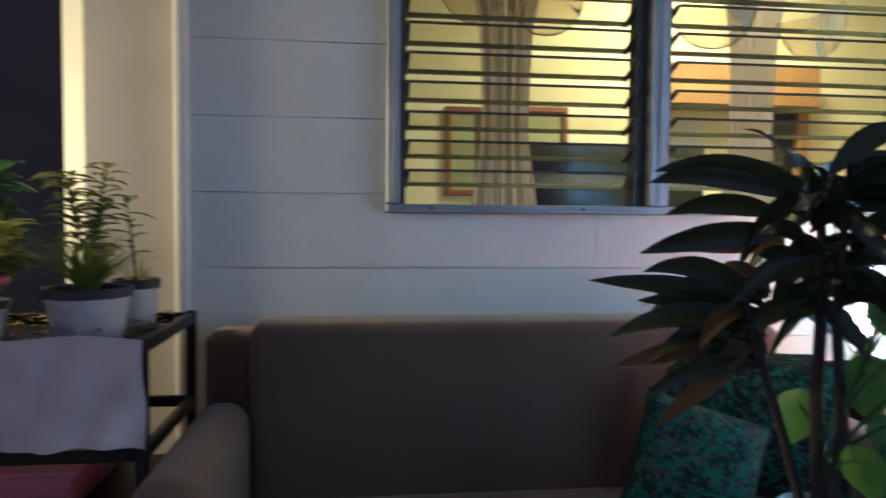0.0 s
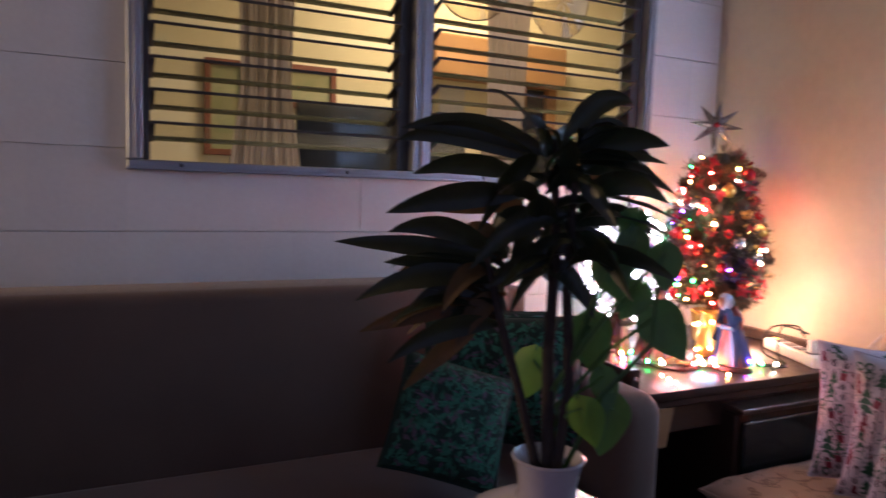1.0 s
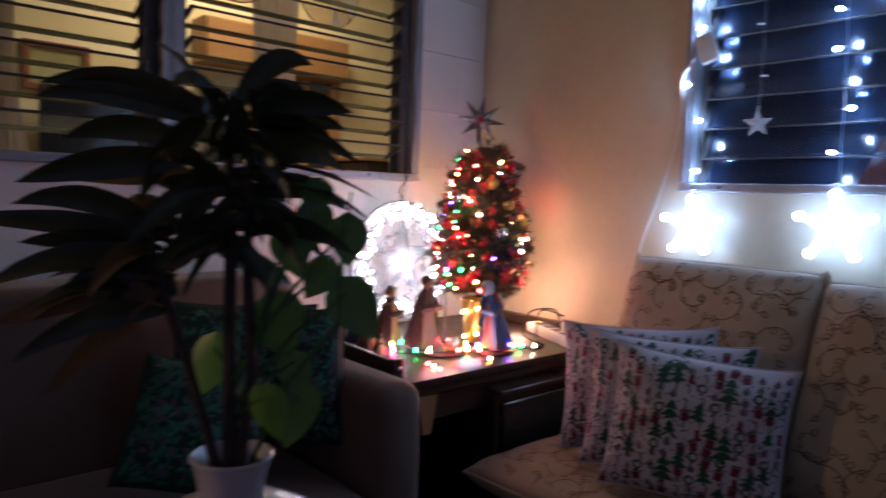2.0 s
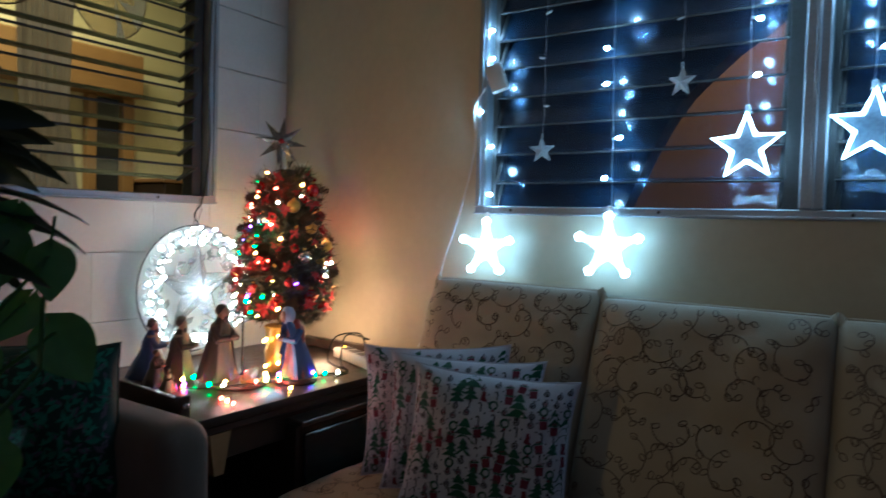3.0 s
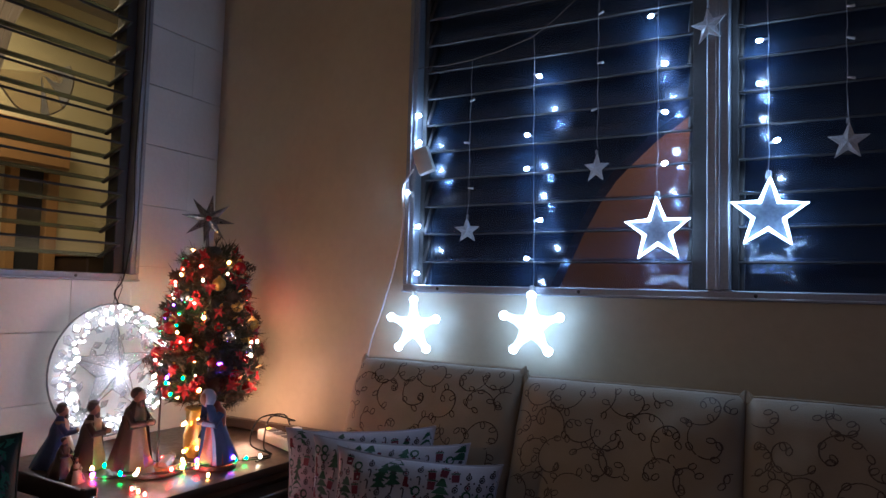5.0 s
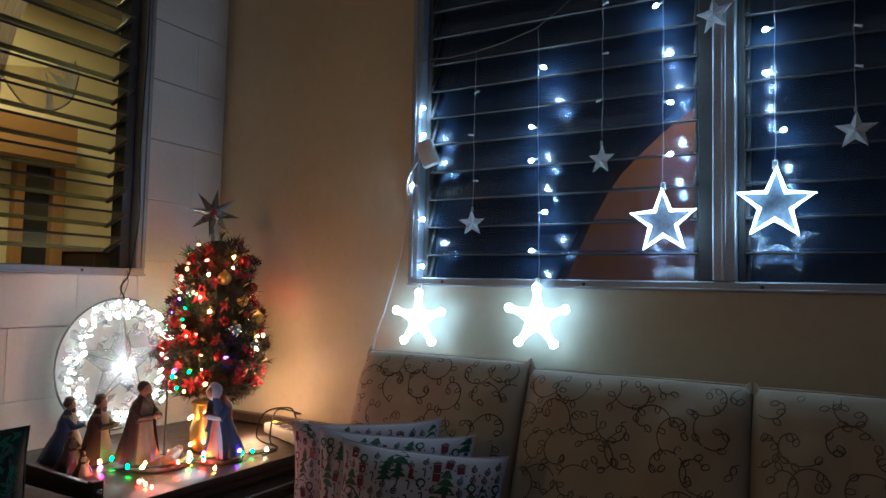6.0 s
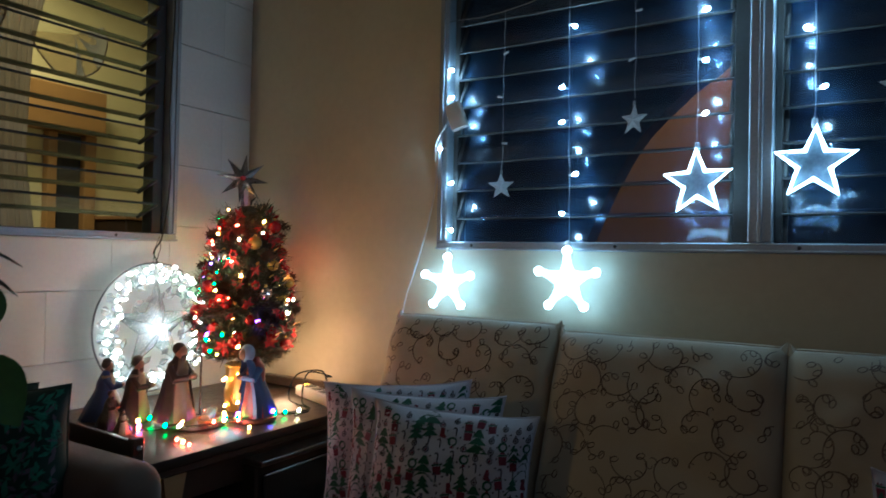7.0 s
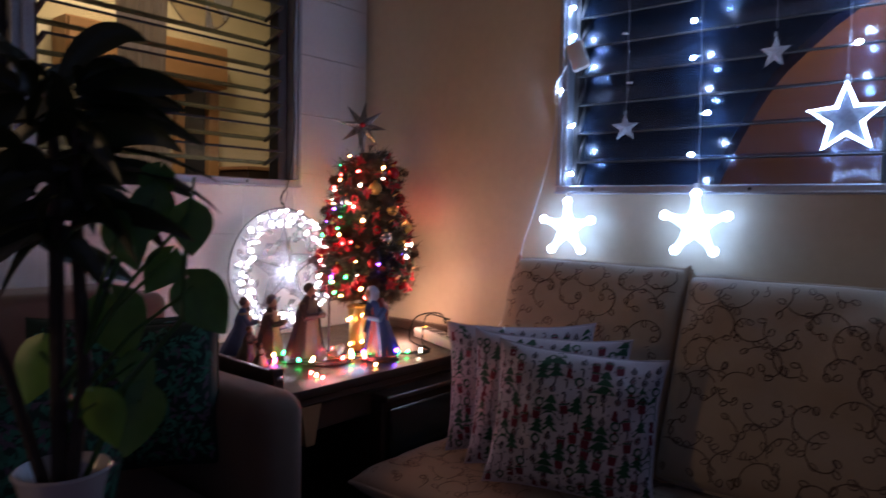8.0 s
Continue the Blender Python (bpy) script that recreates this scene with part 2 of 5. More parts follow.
# ---- geometry helpers ----
class Shape:
    """Vertices and faces of one mesh, gathered piece by piece."""

    def __init__(self):
        self.v, self.f, self.m = [], [], []

    def add(self, verts, faces, mi=0):
        k = len(self.v)
        self.v += [tuple(p) for p in verts]
        self.f += [tuple(i + k for i in q) for q in faces]
        self.m += [mi] * len(faces)
        return self

    def move(self, m):
        self.v = [tuple(m @ Vector(p)) for p in self.v]
        return self

    def box(self, lo, hi, b=0.0, mi=0, seg=1):
        c = [(a + d) / 2 for a, d in zip(lo, hi)]
        s = [abs(d - a) for a, d in zip(lo, hi)]
        if not b:
            p = [(x, y, z) for x in (lo[0], hi[0]) for y in (lo[1], hi[1]) for z in (lo[2], hi[2])]
            return self.add(p, [(0, 1, 3, 2), (4, 6, 7, 5), (0, 4, 5, 1), (2, 3, 7, 6), (0, 2, 6, 4), (1, 5, 7, 3)], mi)
        bm = bmesh.new()
        bmesh.ops.create_cube(bm, size=1.0)
        bmesh.ops.scale(bm, vec=s, verts=bm.verts)
        bmesh.ops.bevel(bm, geom=bm.edges[:], offset=min(b, min(s) * 0.49), segments=seg, affect="EDGES", profile=0.5)
        bm.verts.index_update()
        self.add([(p.co.x + c[0], p.co.y + c[1], p.co.z + c[2]) for p in bm.verts], [[p.index for p in q.verts] for q in bm.faces], mi)
        bm.free()
        return self

    def tube(self, pts, r, n=6, mi=0, caps=True, closed=False):
        pts = [Vector(p) for p in pts]
        rs = r if isinstance(r, (list, tuple)) else [r] * len(pts)
        k, ring = len(self.v), []
        up = Vector((0.31, 0.17, 0.93))
        for i, p in enumerate(pts):
            a = pts[i - 1] if i or closed else p
            c = pts[(i + 1) % len(pts)] if i + 1 < len(pts) or closed else p
            d = (c - a).normalized() if (c - a).length else Vector((0, 0, 1))
            e = d.cross(up)
            e = e.normalized() if e.length > 1e-4 else d.orthogonal().normalized()
            g = e.cross(d)
            ring += [tuple(p + (e * math.cos(2 * math.pi * j / n) + g * math.sin(2 * math.pi * j / n)) * rs[i]) for j in range(n)]
        self.v += ring
        rows = len(pts) if closed else len(pts) - 1
        for i in range(rows):
            i2 = (i + 1) % len(pts)
            for j in range(n):
                j2 = (j + 1) % n
                self.f.append((k + i * n + j, k + i * n + j2, k + i2 * n + j2, k + i2 * n + j))
                self.m.append(mi)
        if caps and not closed:
            self.f += [tuple(k + j for j in range(n))[::-1], tuple(k + (len(pts) - 1) * n + j for j in range(n))]
            self.m += [mi, mi]
        return self

    def lathe(self, prof, n=24, at=(0, 0, 0), mi=0, sx=1.0, sy=1.0):
        k = len(self.v)
        for r, z in prof:
            self.v += [(at[0] + sx * r * math.cos(2 * math.pi * j / n), at[1] + sy * r * math.sin(2 * math.pi * j / n), at[2] + z) for j in range(n)]
        for i in range(len(prof) - 1):
            for j in range(n):
                j2 = (j + 1) % n
                self.f.append((k + i * n + j, k + i * n + j2, k + (i + 1) * n + j2, k + (i + 1) * n + j))
                self.m.append(mi)
        return self

    def ball(self, c, r, n=10, mi=0, s=(1, 1, 1)):
        h = max(4, n // 2 + 1)
        prof = [(max(1e-4, r * math.sin(math.pi * i / h)) , -r * math.cos(math.pi * i / h)) for i in range(h + 1)]
        k = len(self.v)
        self.lathe(prof, n, (0, 0, 0), mi)
        for i in range(k, len(self.v)):
            p = self.v[i]
            self.v[i] = (c[0] + p[0] * s[0], c[1] + p[1] * s[1], c[2] + p[2] * s[2])
        return self

    def sheet(self, fn, nu, nv, mi=0, wrap=False):
        k = len(self.v)
        self.v += [tuple(fn(i / nu, j / nv)) for j in range(nv + 1) for i in range(nu + 1)]
        for j in range(nv):
            for i in range(nu):
                a = k + j * (nu + 1) + i
                self.f.append((a, a + 1, a + nu + 2, a + nu + 1))
                self.m.append(mi)
        return self

    def mesh(self, name, mats, smooth=True):
        me = bpy.data.meshes.new(name)
        me.from_pydata(self.v, [], self.f)
        for x in mats:
            me.materials.append(MATS[x])
        me.polygons.foreach_set("material_index", self.m)
        me.polygons.foreach_set("use_smooth", [smooth] * len(self.f))
        me.update()
        return me


def flow(pts, k=6):
    """A smooth line through the given points."""
    P = [Vector(p) for p in pts]
    P = [P[0] * 2 - P[1]] + P + [P[-1] * 2 - P[-2]]
    out = []
    for i in range(1, len(P) - 2):
        a, b, c, d = P[i - 1:i + 3]
        for j in range(k):
            t = j / k
            out.append(0.5 * (2 * b + (c - a) * t + (2 * a - 5 * b + 4 * c - d) * t * t + (3 * b - a - 3 * c + d) * t ** 3))
    return out + [P[-2]]


def part(name, shape, mats, parent=None, label="", smooth=True, m=None, weld=False, sharp=35):
    """Links a shape (or a mesh that others share) as one object under a thing or a part."""
    if isinstance(shape, Shape):
        mats = [mats] if isinstance(mats, str) else mats
        me = shape.mesh(name, mats, smooth)
        if weld:
            bm = bmesh.new()
            bm.from_mesh(me)
            bmesh.ops.remove_doubles(bm, verts=bm.verts, dist=1e-5)
            bmesh.ops.recalc_face_normals(bm, faces=bm.faces)
            bm.to_mesh(me)
            bm.free()
        if smooth:
            me.set_sharp_from_angle(angle=radians(sharp))
    else:
        me = shape
    ob = new(name, me)
    ob.parent = parent
    if m is not None:
        ob.matrix_basis = m
    if label:
        ob["label"] = label
    return ob


def thing(name, label, category, m=None, group="", kind=""):
    ob = new(name)
    ob.empty_display_size = 0.05
    if m is not None:
        ob.matrix_basis = m
    return tagged(ob, label, category, group, kind)


rnd = random.Random(7)

# ---- structure ----
AX0, WA, WB = -0.472, 2.13, 1.96
W1 = (0.04, 1.63, 1.20, 2.36)      # window in the block wall: x0, x1, z0, z1
W2 = (-1.05, 1.30, 1.19, 2.36)     # window in the plaster wall: y0, y1, z0, z1

ground = part("ground", Shape().box((-60, -60, -0.3), (60, 60, -0.02)), "ground_dark")
tagged(ground, "dark bare ground outside the porch at night", "ground", kind="structure")
floor = part("floor", Shape().box((-2.6, -2.6, -0.02), (2.1, 2.27, FLOOR)), "floor_tile")
tagged(floor, "reddish brown tiled porch floor", "floor", kind="structure")
room_floor = part("floor", Shape().box((-0.74, 2.271, -0.02), (4.2, 3.7, FLOOR)), "floor_tile")
tagged(room_floor, "brown tiled floor of the lit room", "floor", kind="structure")
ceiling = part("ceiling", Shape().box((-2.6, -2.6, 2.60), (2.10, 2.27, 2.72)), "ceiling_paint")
tagged(ceiling, "unseen porch ceiling toned down as if unlit", "ceiling", kind="structure")
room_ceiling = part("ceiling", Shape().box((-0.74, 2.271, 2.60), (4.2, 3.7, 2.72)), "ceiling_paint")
tagged(room_ceiling, "ceiling of the lit room in the same toned-down colour", "ceiling", kind="structure")

# block wall: a core with the window opening, faced with painted blocks
s = Shape()
for lo, hi in (((AX0, FLOOR), (W1[0], 2.6)), ((W1[1], FLOOR), (2.10, 2.6)), ((W1[0], FLOOR), (W1[1], W1[2])), ((W1[0], W1[3]), (W1[1], 2.6))):
    s.box((lo[0], WA + 0.012, lo[1]), (hi[0], 2.27, hi[1]))
wall_north = part("wall_north", s, "block_paint", smooth=False)
tagged(wall_north, "white painted concrete block wall with thin joints", "wall", kind="structure")

# plaster wall with the wide window
s = Shape()
for lo, hi in (((-2.6, FLOOR), (W2[0], 2.6)), ((W2[1], FLOOR), (WA + 0.012, 2.6)), ((W2[0], FLOOR), (W2[1], W2[2])), ((W2[0], W2[3]), (W2[1], 2.6))):
    s.box((WB, lo[0], lo[1]), (WB + 0.14, hi[0], hi[1]))
wall_east = part("wall_east", s, "plaster_tan", smooth=False)
tagged(wall_east, "smooth tan plastered wall, slightly glossy paint", "wall", kind="structure")

# end of the block wall: a pale bead, a grey return and a white post beyond it
part_of = part("trim", Shape().box((-0.507, 2.105, FLOOR), (-0.4725, 2.27, 2.6), 0.010, seg=2), "white_paint")
tagged(part_of, "pale painted corner bead at the wall's end", "trim", kind="structure")
wall_west = part("wall_west", Shape().box((-0.757, 2.19, FLOOR), (-0.508, 2.27, 2.6), 0.004).box((-0.74, 2.271, FLOOR), (-0.66, 3.7, 2.6)), "grey_paint")
tagged(wall_west, "plain grey painted return wall", "wall", kind="structure")
post = part("trim", Shape().box((-1.135, 3.0, -0.02), (-0.90, 3.2, 2.9), 0.008), "white_paint")
tagged(post, "white painted post lit by a warm porch lamp", "trim", kind="structure")
# added board that stands for the dark outside, left of the post
night_backdrop = part("backdrop", Shape().box((-7, 6.5, -0.02), (-1.4, 6.7, 3.6)), "night_wall")
tagged(night_backdrop, "added backdrop board coloured as the unlit yard", "backdrop", kind="structure")

# the porch's unseen open sides, assumed so that sky light fills it: low wall and posts
s = Shape().box((-2.6, -2.6, FLOOR), (-2.45, 1.2, 0.95), 0.01).box((-2.449, -2.6, FLOOR), (1.96, -2.45, 0.95), 0.01)
for x, y in ((-2.6, -2.6), (-2.6, 1.05), (-0.4, -2.6)):
    s.box((x, y, 0.951), (x + 0.15, y + 0.15, 2.6), 0.01)
tagged(part("wall_south", s, "white_paint"), "unseen low porch wall with posts, open above for sky light", "wall", kind="structure")

# lit room behind the window
s = Shape().box((-0.659, 3.55, FLOOR), (4.2, 3.7, 2.6)).box((4.06, 2.271, FLOOR), (4.2, 3.549, 2.6)).box((2.101, 2.15, FLOOR), (4.2, 2.27, 2.6))
tagged(part("wall_room", s, "room_paint", smooth=False), "warm yellow painted wall of the lit room", "wall", kind="structure")


def blade(width, depth, thick, n=1):
    return Shape().box((-width / 2, -depth / 2, -thick / 2), (width / 2, depth / 2, thick / 2), 0.0012)


def louvre_window(name, label, origin, turn, length, height, splits, tilt, glass, first, step):
    """A louvre window in its own plane: x along the wall, y into the wall, z up from the sill."""
    win = thing(name, label, "window", Matrix.Translation(origin) @ pose(0, 0, 0, 0, 0, turn), kind="structure")
    d0, d1, fw = -0.03, 0.075, 0.034
    part("sill", Shape().box((0, d0, 0), (length, d1, fw * 0.7), 0.003).box((0, d0 - 0.006, 0.001), (length, d0 - 0.0005, 0.007), 0.001), "aluminium", win)
    part("head", Shape().box((0, d0, height - fw), (length, d1, height), 0.003), "aluminium", win)
    edges = [0.0] + splits + [length]
    posts = []
    for i, e in enumerate(edges):
        w = fw if i in (0, len(edges) - 1) else 0.052
        a = e if i == 0 else e - w if i == len(edges) - 1 else e - w / 2
        s = Shape().box((a, d0 - 0.002, fw * 0.7 + 0.0005), (a + w, d1, height - fw - 0.0005), 0.003)
        s.box((a + w * 0.42, d0 - 0.008, fw * 0.7 + 0.001), (a + w * 0.58, d0 - 0.0025, height - fw - 0.001), 0.001)
        part("jamb" if i in (0, len(edges) - 1) else "mullion", s, "aluminium", win)
        posts.append((a, a + w))
    # screws along the sill
    sm = Shape().ball((0, 0, 0), 0.005, 8, s=(1, 0.4, 1)).mesh("screw", ["dark_clip"])
    for k in range(int(length / 0.42) + 1):
        part("screw", sm, None, win, m=pose(0.12 + 0.42 * k, d0 - 0.001, 0.013))
    clip = Shape().box((-0.006, -0.05, -0.006), (0.006, 0.05, 0.006), 0.002).mesh("blade_clip", ["dark_clip"])
    count = int((height - fw - first) / step) + 1
    for i in range(len(edges) - 1):
        a, b = posts[i][1] + 0.001, posts[i + 1][0] - 0.001
        cw = 0.036
        for x0, x1 in ((a, a + cw * 0.45), (b - cw, b)):
            part("channel", Shape().box((x0, 0.0, fw * 0.7 + 0.001), (x1, 0.05, height - fw - 0.001), 0.002), "dark_clip", win)
        a, b = a + cw * 0.45 + 0.001, b - cw - 0.001
        me = blade(b - a, 0.100, 0.0055).mesh("glass_blade", [glass], False)
        edge = Shape().box((a - b, -0.0022, -0.0034), (b - a, 0.0012, 0.0034)).move(Matrix.Diagonal((0.5, 1, 1, 1))).mesh("blade_edge", ["dark_clip"], False)
        back = Shape().box(((a - b) / 2, -0.009, -0.003), ((b - a) / 2, 0.009, 0.003), 0.001).mesh("inner_edge", ["frosted_edge"], False)
        for k in range(count):
            z = first + k * step
            lean = tilt + rnd.uniform(-1.5, 1.5)
            m = pose((a + b) / 2, 0.022, z, lean, 0, 0)
            part("glass_blade", me, None, win, m=m)
            part("blade_edge", edge, None, win, m=m @ Matrix.Translation((0, -0.0525, 0)))
            if tilt < 40:
                part("inner_edge", back, None, win, m=m @ Matrix.Translation((0, 0.0445, 0.0035)))
            for x in (a + 0.004, b - 0.004):
                part("blade_clip", clip, None, win, m=pose(x, 0.022, z, lean, 0, 0))
    return win


louvre_window("window_1", "aluminium louvre window with open clear glass blades", (W1[0], WA - 0.004, W1[2]), 0, W1[1] - W1[0], W1[3] - W1[2], [0.757], -21, "louvre_glass", 0.094, 0.078)
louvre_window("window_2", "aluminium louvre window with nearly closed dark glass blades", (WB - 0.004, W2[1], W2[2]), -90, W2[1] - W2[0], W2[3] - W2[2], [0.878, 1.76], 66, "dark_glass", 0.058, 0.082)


# ---- brown sofa ----
def slab(lo, hi, b=0.04, seg=4):
    return Shape().box(lo, hi, b, seg=seg)


sofa = thing("sofa", "brown-grey upholstered three-seat sofa against the block wall", "sofa", pose(0.35, 1.75, FLOOR))
ox, oy = 0.35, 1.75


def s_loc(lo, hi):
    return (lo[0] - ox, lo[1] - oy, lo[2] - FLOOR), (hi[0] - ox, hi[1] - oy, hi[2] - FLOOR)


part("base", slab(*s_loc((-0.28, 1.25, 0.16), (0.96, 2.05, 0.36)), 0.02, 2), "sofa_brown", sofa)
part("seat", slab(*s_loc((-0.283, 1.22, 0.362), (0.963, 1.90, 0.53)), 0.05), "sofa_brown", sofa)


bk = slab(*s_loc((-0.285, 1.89, 0.50), (0.985, 2.06, 0.934)), 0.028)
bk.v = [(x, y - 0.10 * max(0, (0.85 - z)) ** 1.2 * 0.5, z) for x, y, z in bk.v]
part("backrest", bk, "sofa_brown", sofa)
part("back_frame", slab(*s_loc((-0.405, 1.96, 0.30), (1.09, 2.10, 0.905)), 0.03, 3), "sofa_brown", sofa)
for x0, x1 in ((-0.412, -0.286), (0.965, 1.105)):
    arm = slab(*s_loc((x0, 1.40, 0.20), (x1, 1.958, 0.748)), 0.055, 5)
    part("armrest", arm, "sofa_brown", sofa)
for x in (-0.36, 1.05):
    for y in (1.32, 2.0):
        part("leg", Shape().tube([(x - ox, y - oy, 0), (x - ox, y - oy, 0.13)], [0.02, 0.028], 10), "dark_wood", sofa)


# ---- cushions and pillows ----
class Pad:
    """A stuffed pad: x across, z up, front to -y; p and q set how full its edges are."""

    def __init__(self, w, h, d, p, q, ear=0.0, seed=1, wrinkle=0.003):
        self.w, self.h, self.d, self.p, self.q, self.ear, self.seed, self.wr = w, h, d, p, q, ear, seed, wrinkle

    def thick(self, u, v):
        a = max(0.0, 1 - abs(u) ** self.p) ** (1 / self.q) * max(0.0, 1 - abs(v) ** self.p) ** (1 / self.q)
        n = noise.noise(Vector((u * 2.3 + self.seed * 7.1, v * 2.3, self.seed))) + 0.5 * noise.noise(Vector((u * 6 + self.seed, v * 6, 3.3)))
        return self.d / 2 * a + self.wr * n * min(1, a * 2)

    def pinch(self, u, v):
        k = self.ear
        return u * (1 - k * (1 - abs(v) ** 3) * abs(u) ** 4), v * (1 - k * (1 - abs(u) ** 3) * abs(v) ** 4)

    def point(self, u, v, side=-1, lift=0.0):
        a, b = self.pinch(u, v)
        return a * self.w / 2, side * (self.thick(u, v) + lift), (b + 1) * self.h / 2

    def shape(self, n=28):
        s = Shape()
        def prof(t):
            t = 2 * t - 1
            return math.copysign(1 - (1 - abs(t)) ** 1.6, t)
        s.sheet(lambda a, b: self.point(prof(a), prof(b), -1), n, n)
        s.sheet(lambda a, b: self.point(prof(1 - a), prof(b), 1), n, n)
        return s

    def piping(self, r=0.004):
        rim = [(t, -1) for t in np.linspace(-1, 1, 15)[:-1]] + [(1, t) for t in np.linspace(-1, 1, 15)[:-1]]
        rim += [(-t, 1) for t in np.linspace(-1, 1, 15)[:-1]] + [(-1, -t) for t in np.linspace(-1, 1, 15)[:-1]]
        return Shape().tube([self.point(u * 0.999, v * 0.999, -1) for u, v in rim], r, 6, closed=True)

    def ribbon(self, s, line, width, mi=0, lift=0.0012):
        """A flat stripe along a line given in metres on the front."""
        k = len(line)
        vs, fs = [], []
        for i, (x, z) in enumerate(line):
            a, b = line[max(0, i - 1)], line[min(k - 1, i + 1)]
            dx, dz = b[0] - a[0], b[1] - a[1]
            L = math.hypot(dx, dz) or 1
            taper = width / 2 * (0.55 + 0.45 * math.sin(math.pi * (i + 0.5) / k))
            for sg in (-1, 1):
                u, v = (x - sg * dz / L * taper) * 2 / self.w, (z + sg * dx / L * taper) * 2 / self.h - 1
                if abs(u) > 0.985 or abs(v) > 0.985:
                    u, v = max(-0.985, min(0.985, u)), max(-0.985, min(0.985, v))
                vs.append(self.point(u, v, -1, lift))
        fs = [(2 * i, 2 * i + 1, 2 * i + 3, 2 * i + 2) for i in range(k - 1)]
        s.add(vs, fs, mi)

    def patch(self, s, pts, mi=0, lift=0.0012):
        vs = [self.point(max(-0.98, min(0.98, x * 2 / self.w)), max(-0.98, min(0.98, z * 2 / self.h - 1)), -1, lift) for x, z in pts]
        s.add(vs, [tuple(range(len(vs)))], mi)


def scrolls(pad, seed):
    """Curling stitched vines with small leaf loops."""
    r = random.Random(seed)
    s = Shape()
    nx, nz = max(2, round(pad.w / 0.076)), max(2, round(pad.h / 0.073))
    for i in range(nx):
        for j in range(nz):
            cx = (i + 0.5 + (0.25 if j % 2 else -0.2)) * pad.w / nx - pad.w / 2 + r.uniform(-0.012, 0.012)
            cz = (j + 0.5) * pad.h / nz + r.uniform(-0.012, 0.012)
            hand, a0 = r.choice((-1, 1)), r.uniform(0, 6.28)
            line = []
            for k in range(22):
                t = k / 21
                rad = 0.044 * (1 - t) ** 0.8 + 0.008
                a = a0 + hand * t * 4.4
                line.append((cx + rad * math.cos(a), cz + rad * math.sin(a)))
            runs = [[]]
            for p in line:
                if abs(p[0]) < pad.w / 2 * 0.955 and 0.03 * pad.h < p[1] < pad.h * 0.97:
                    runs[-1].append(p)
                elif runs[-1]:
                    runs.append([])
            for keep in runs:
                if len(keep) > 4:
                    pad.ribbon(s, keep, 0.0027)
            for t in (0.08, 0.3, 0.55, 0.8, 1.0):
                bx, bz = line[int(t * 21)]
                ang = r.uniform(0, 6.28)
                L, W = 0.0085, 0.0055
                loop = [(bx + L * (1 + math.cos(q)) * math.cos(ang) - W * math.sin(q) * math.sin(ang), bz + L * (1 + math.cos(q)) * math.sin(ang) + W * math.sin(q) * math.cos(ang)) for q in np.linspace(0, 6.28, 11)]
                if all(abs(p[0]) < pad.w / 2 * 0.95 and 0.03 * pad.h < p[1] < pad.h * 0.97 for p in loop):
                    pad.ribbon(s, loop, 0.0026)
    return s


# ---- wooden settee with cream cushions ----
settee = thing("settee", "dark wooden settee with cream scroll-patterned cushions along the plaster wall", "settee", pose(1.6, 0.6, FLOOR))


def t_loc(lo, hi):
    return (lo[0] - 1.6, lo[1] - 0.6, lo[2] - FLOOR), (hi[0] - 1.6, hi[1] - 0.6, hi[2] - FLOOR)


part("seat_frame", Shape().box(*t_loc((1.22, -0.2, 0.36), (1.84, 1.42, 0.435)), 0.008), "dark_wood", settee)
part("front_rail", Shape().box(*t_loc((1.195, -0.2, 0.33), (1.2195, 1.42, 0.425)), 0.008), "dark_wood", settee)
for x in (1.23, 1.78):
    for y in (-0.16, 1.36):
        part("leg", Shape().box(*t_loc((x, y, FLOOR), (x + 0.055, y + 0.055, 0.3595)), 0.006), "dark_wood", settee)
for y in (-0.15, 0.349, 0.849, 1.30):
    part("back_post", Shape().tube([(1.78 - 1.6, y - 0.6, 0.436 - FLOOR), (1.905 - 1.6, y - 0.6, 0.95 - FLOOR)], 0.016, 8), "dark_wood", settee)
part("back_rail", Shape().box((1.885 - 1.6, -0.8, 0.90 - FLOOR), (1.915 - 1.6, 0.74, 0.955 - FLOOR), 0.008), "dark_wood", settee)
seams = [1.338, 0.849, 0.349, -0.151]
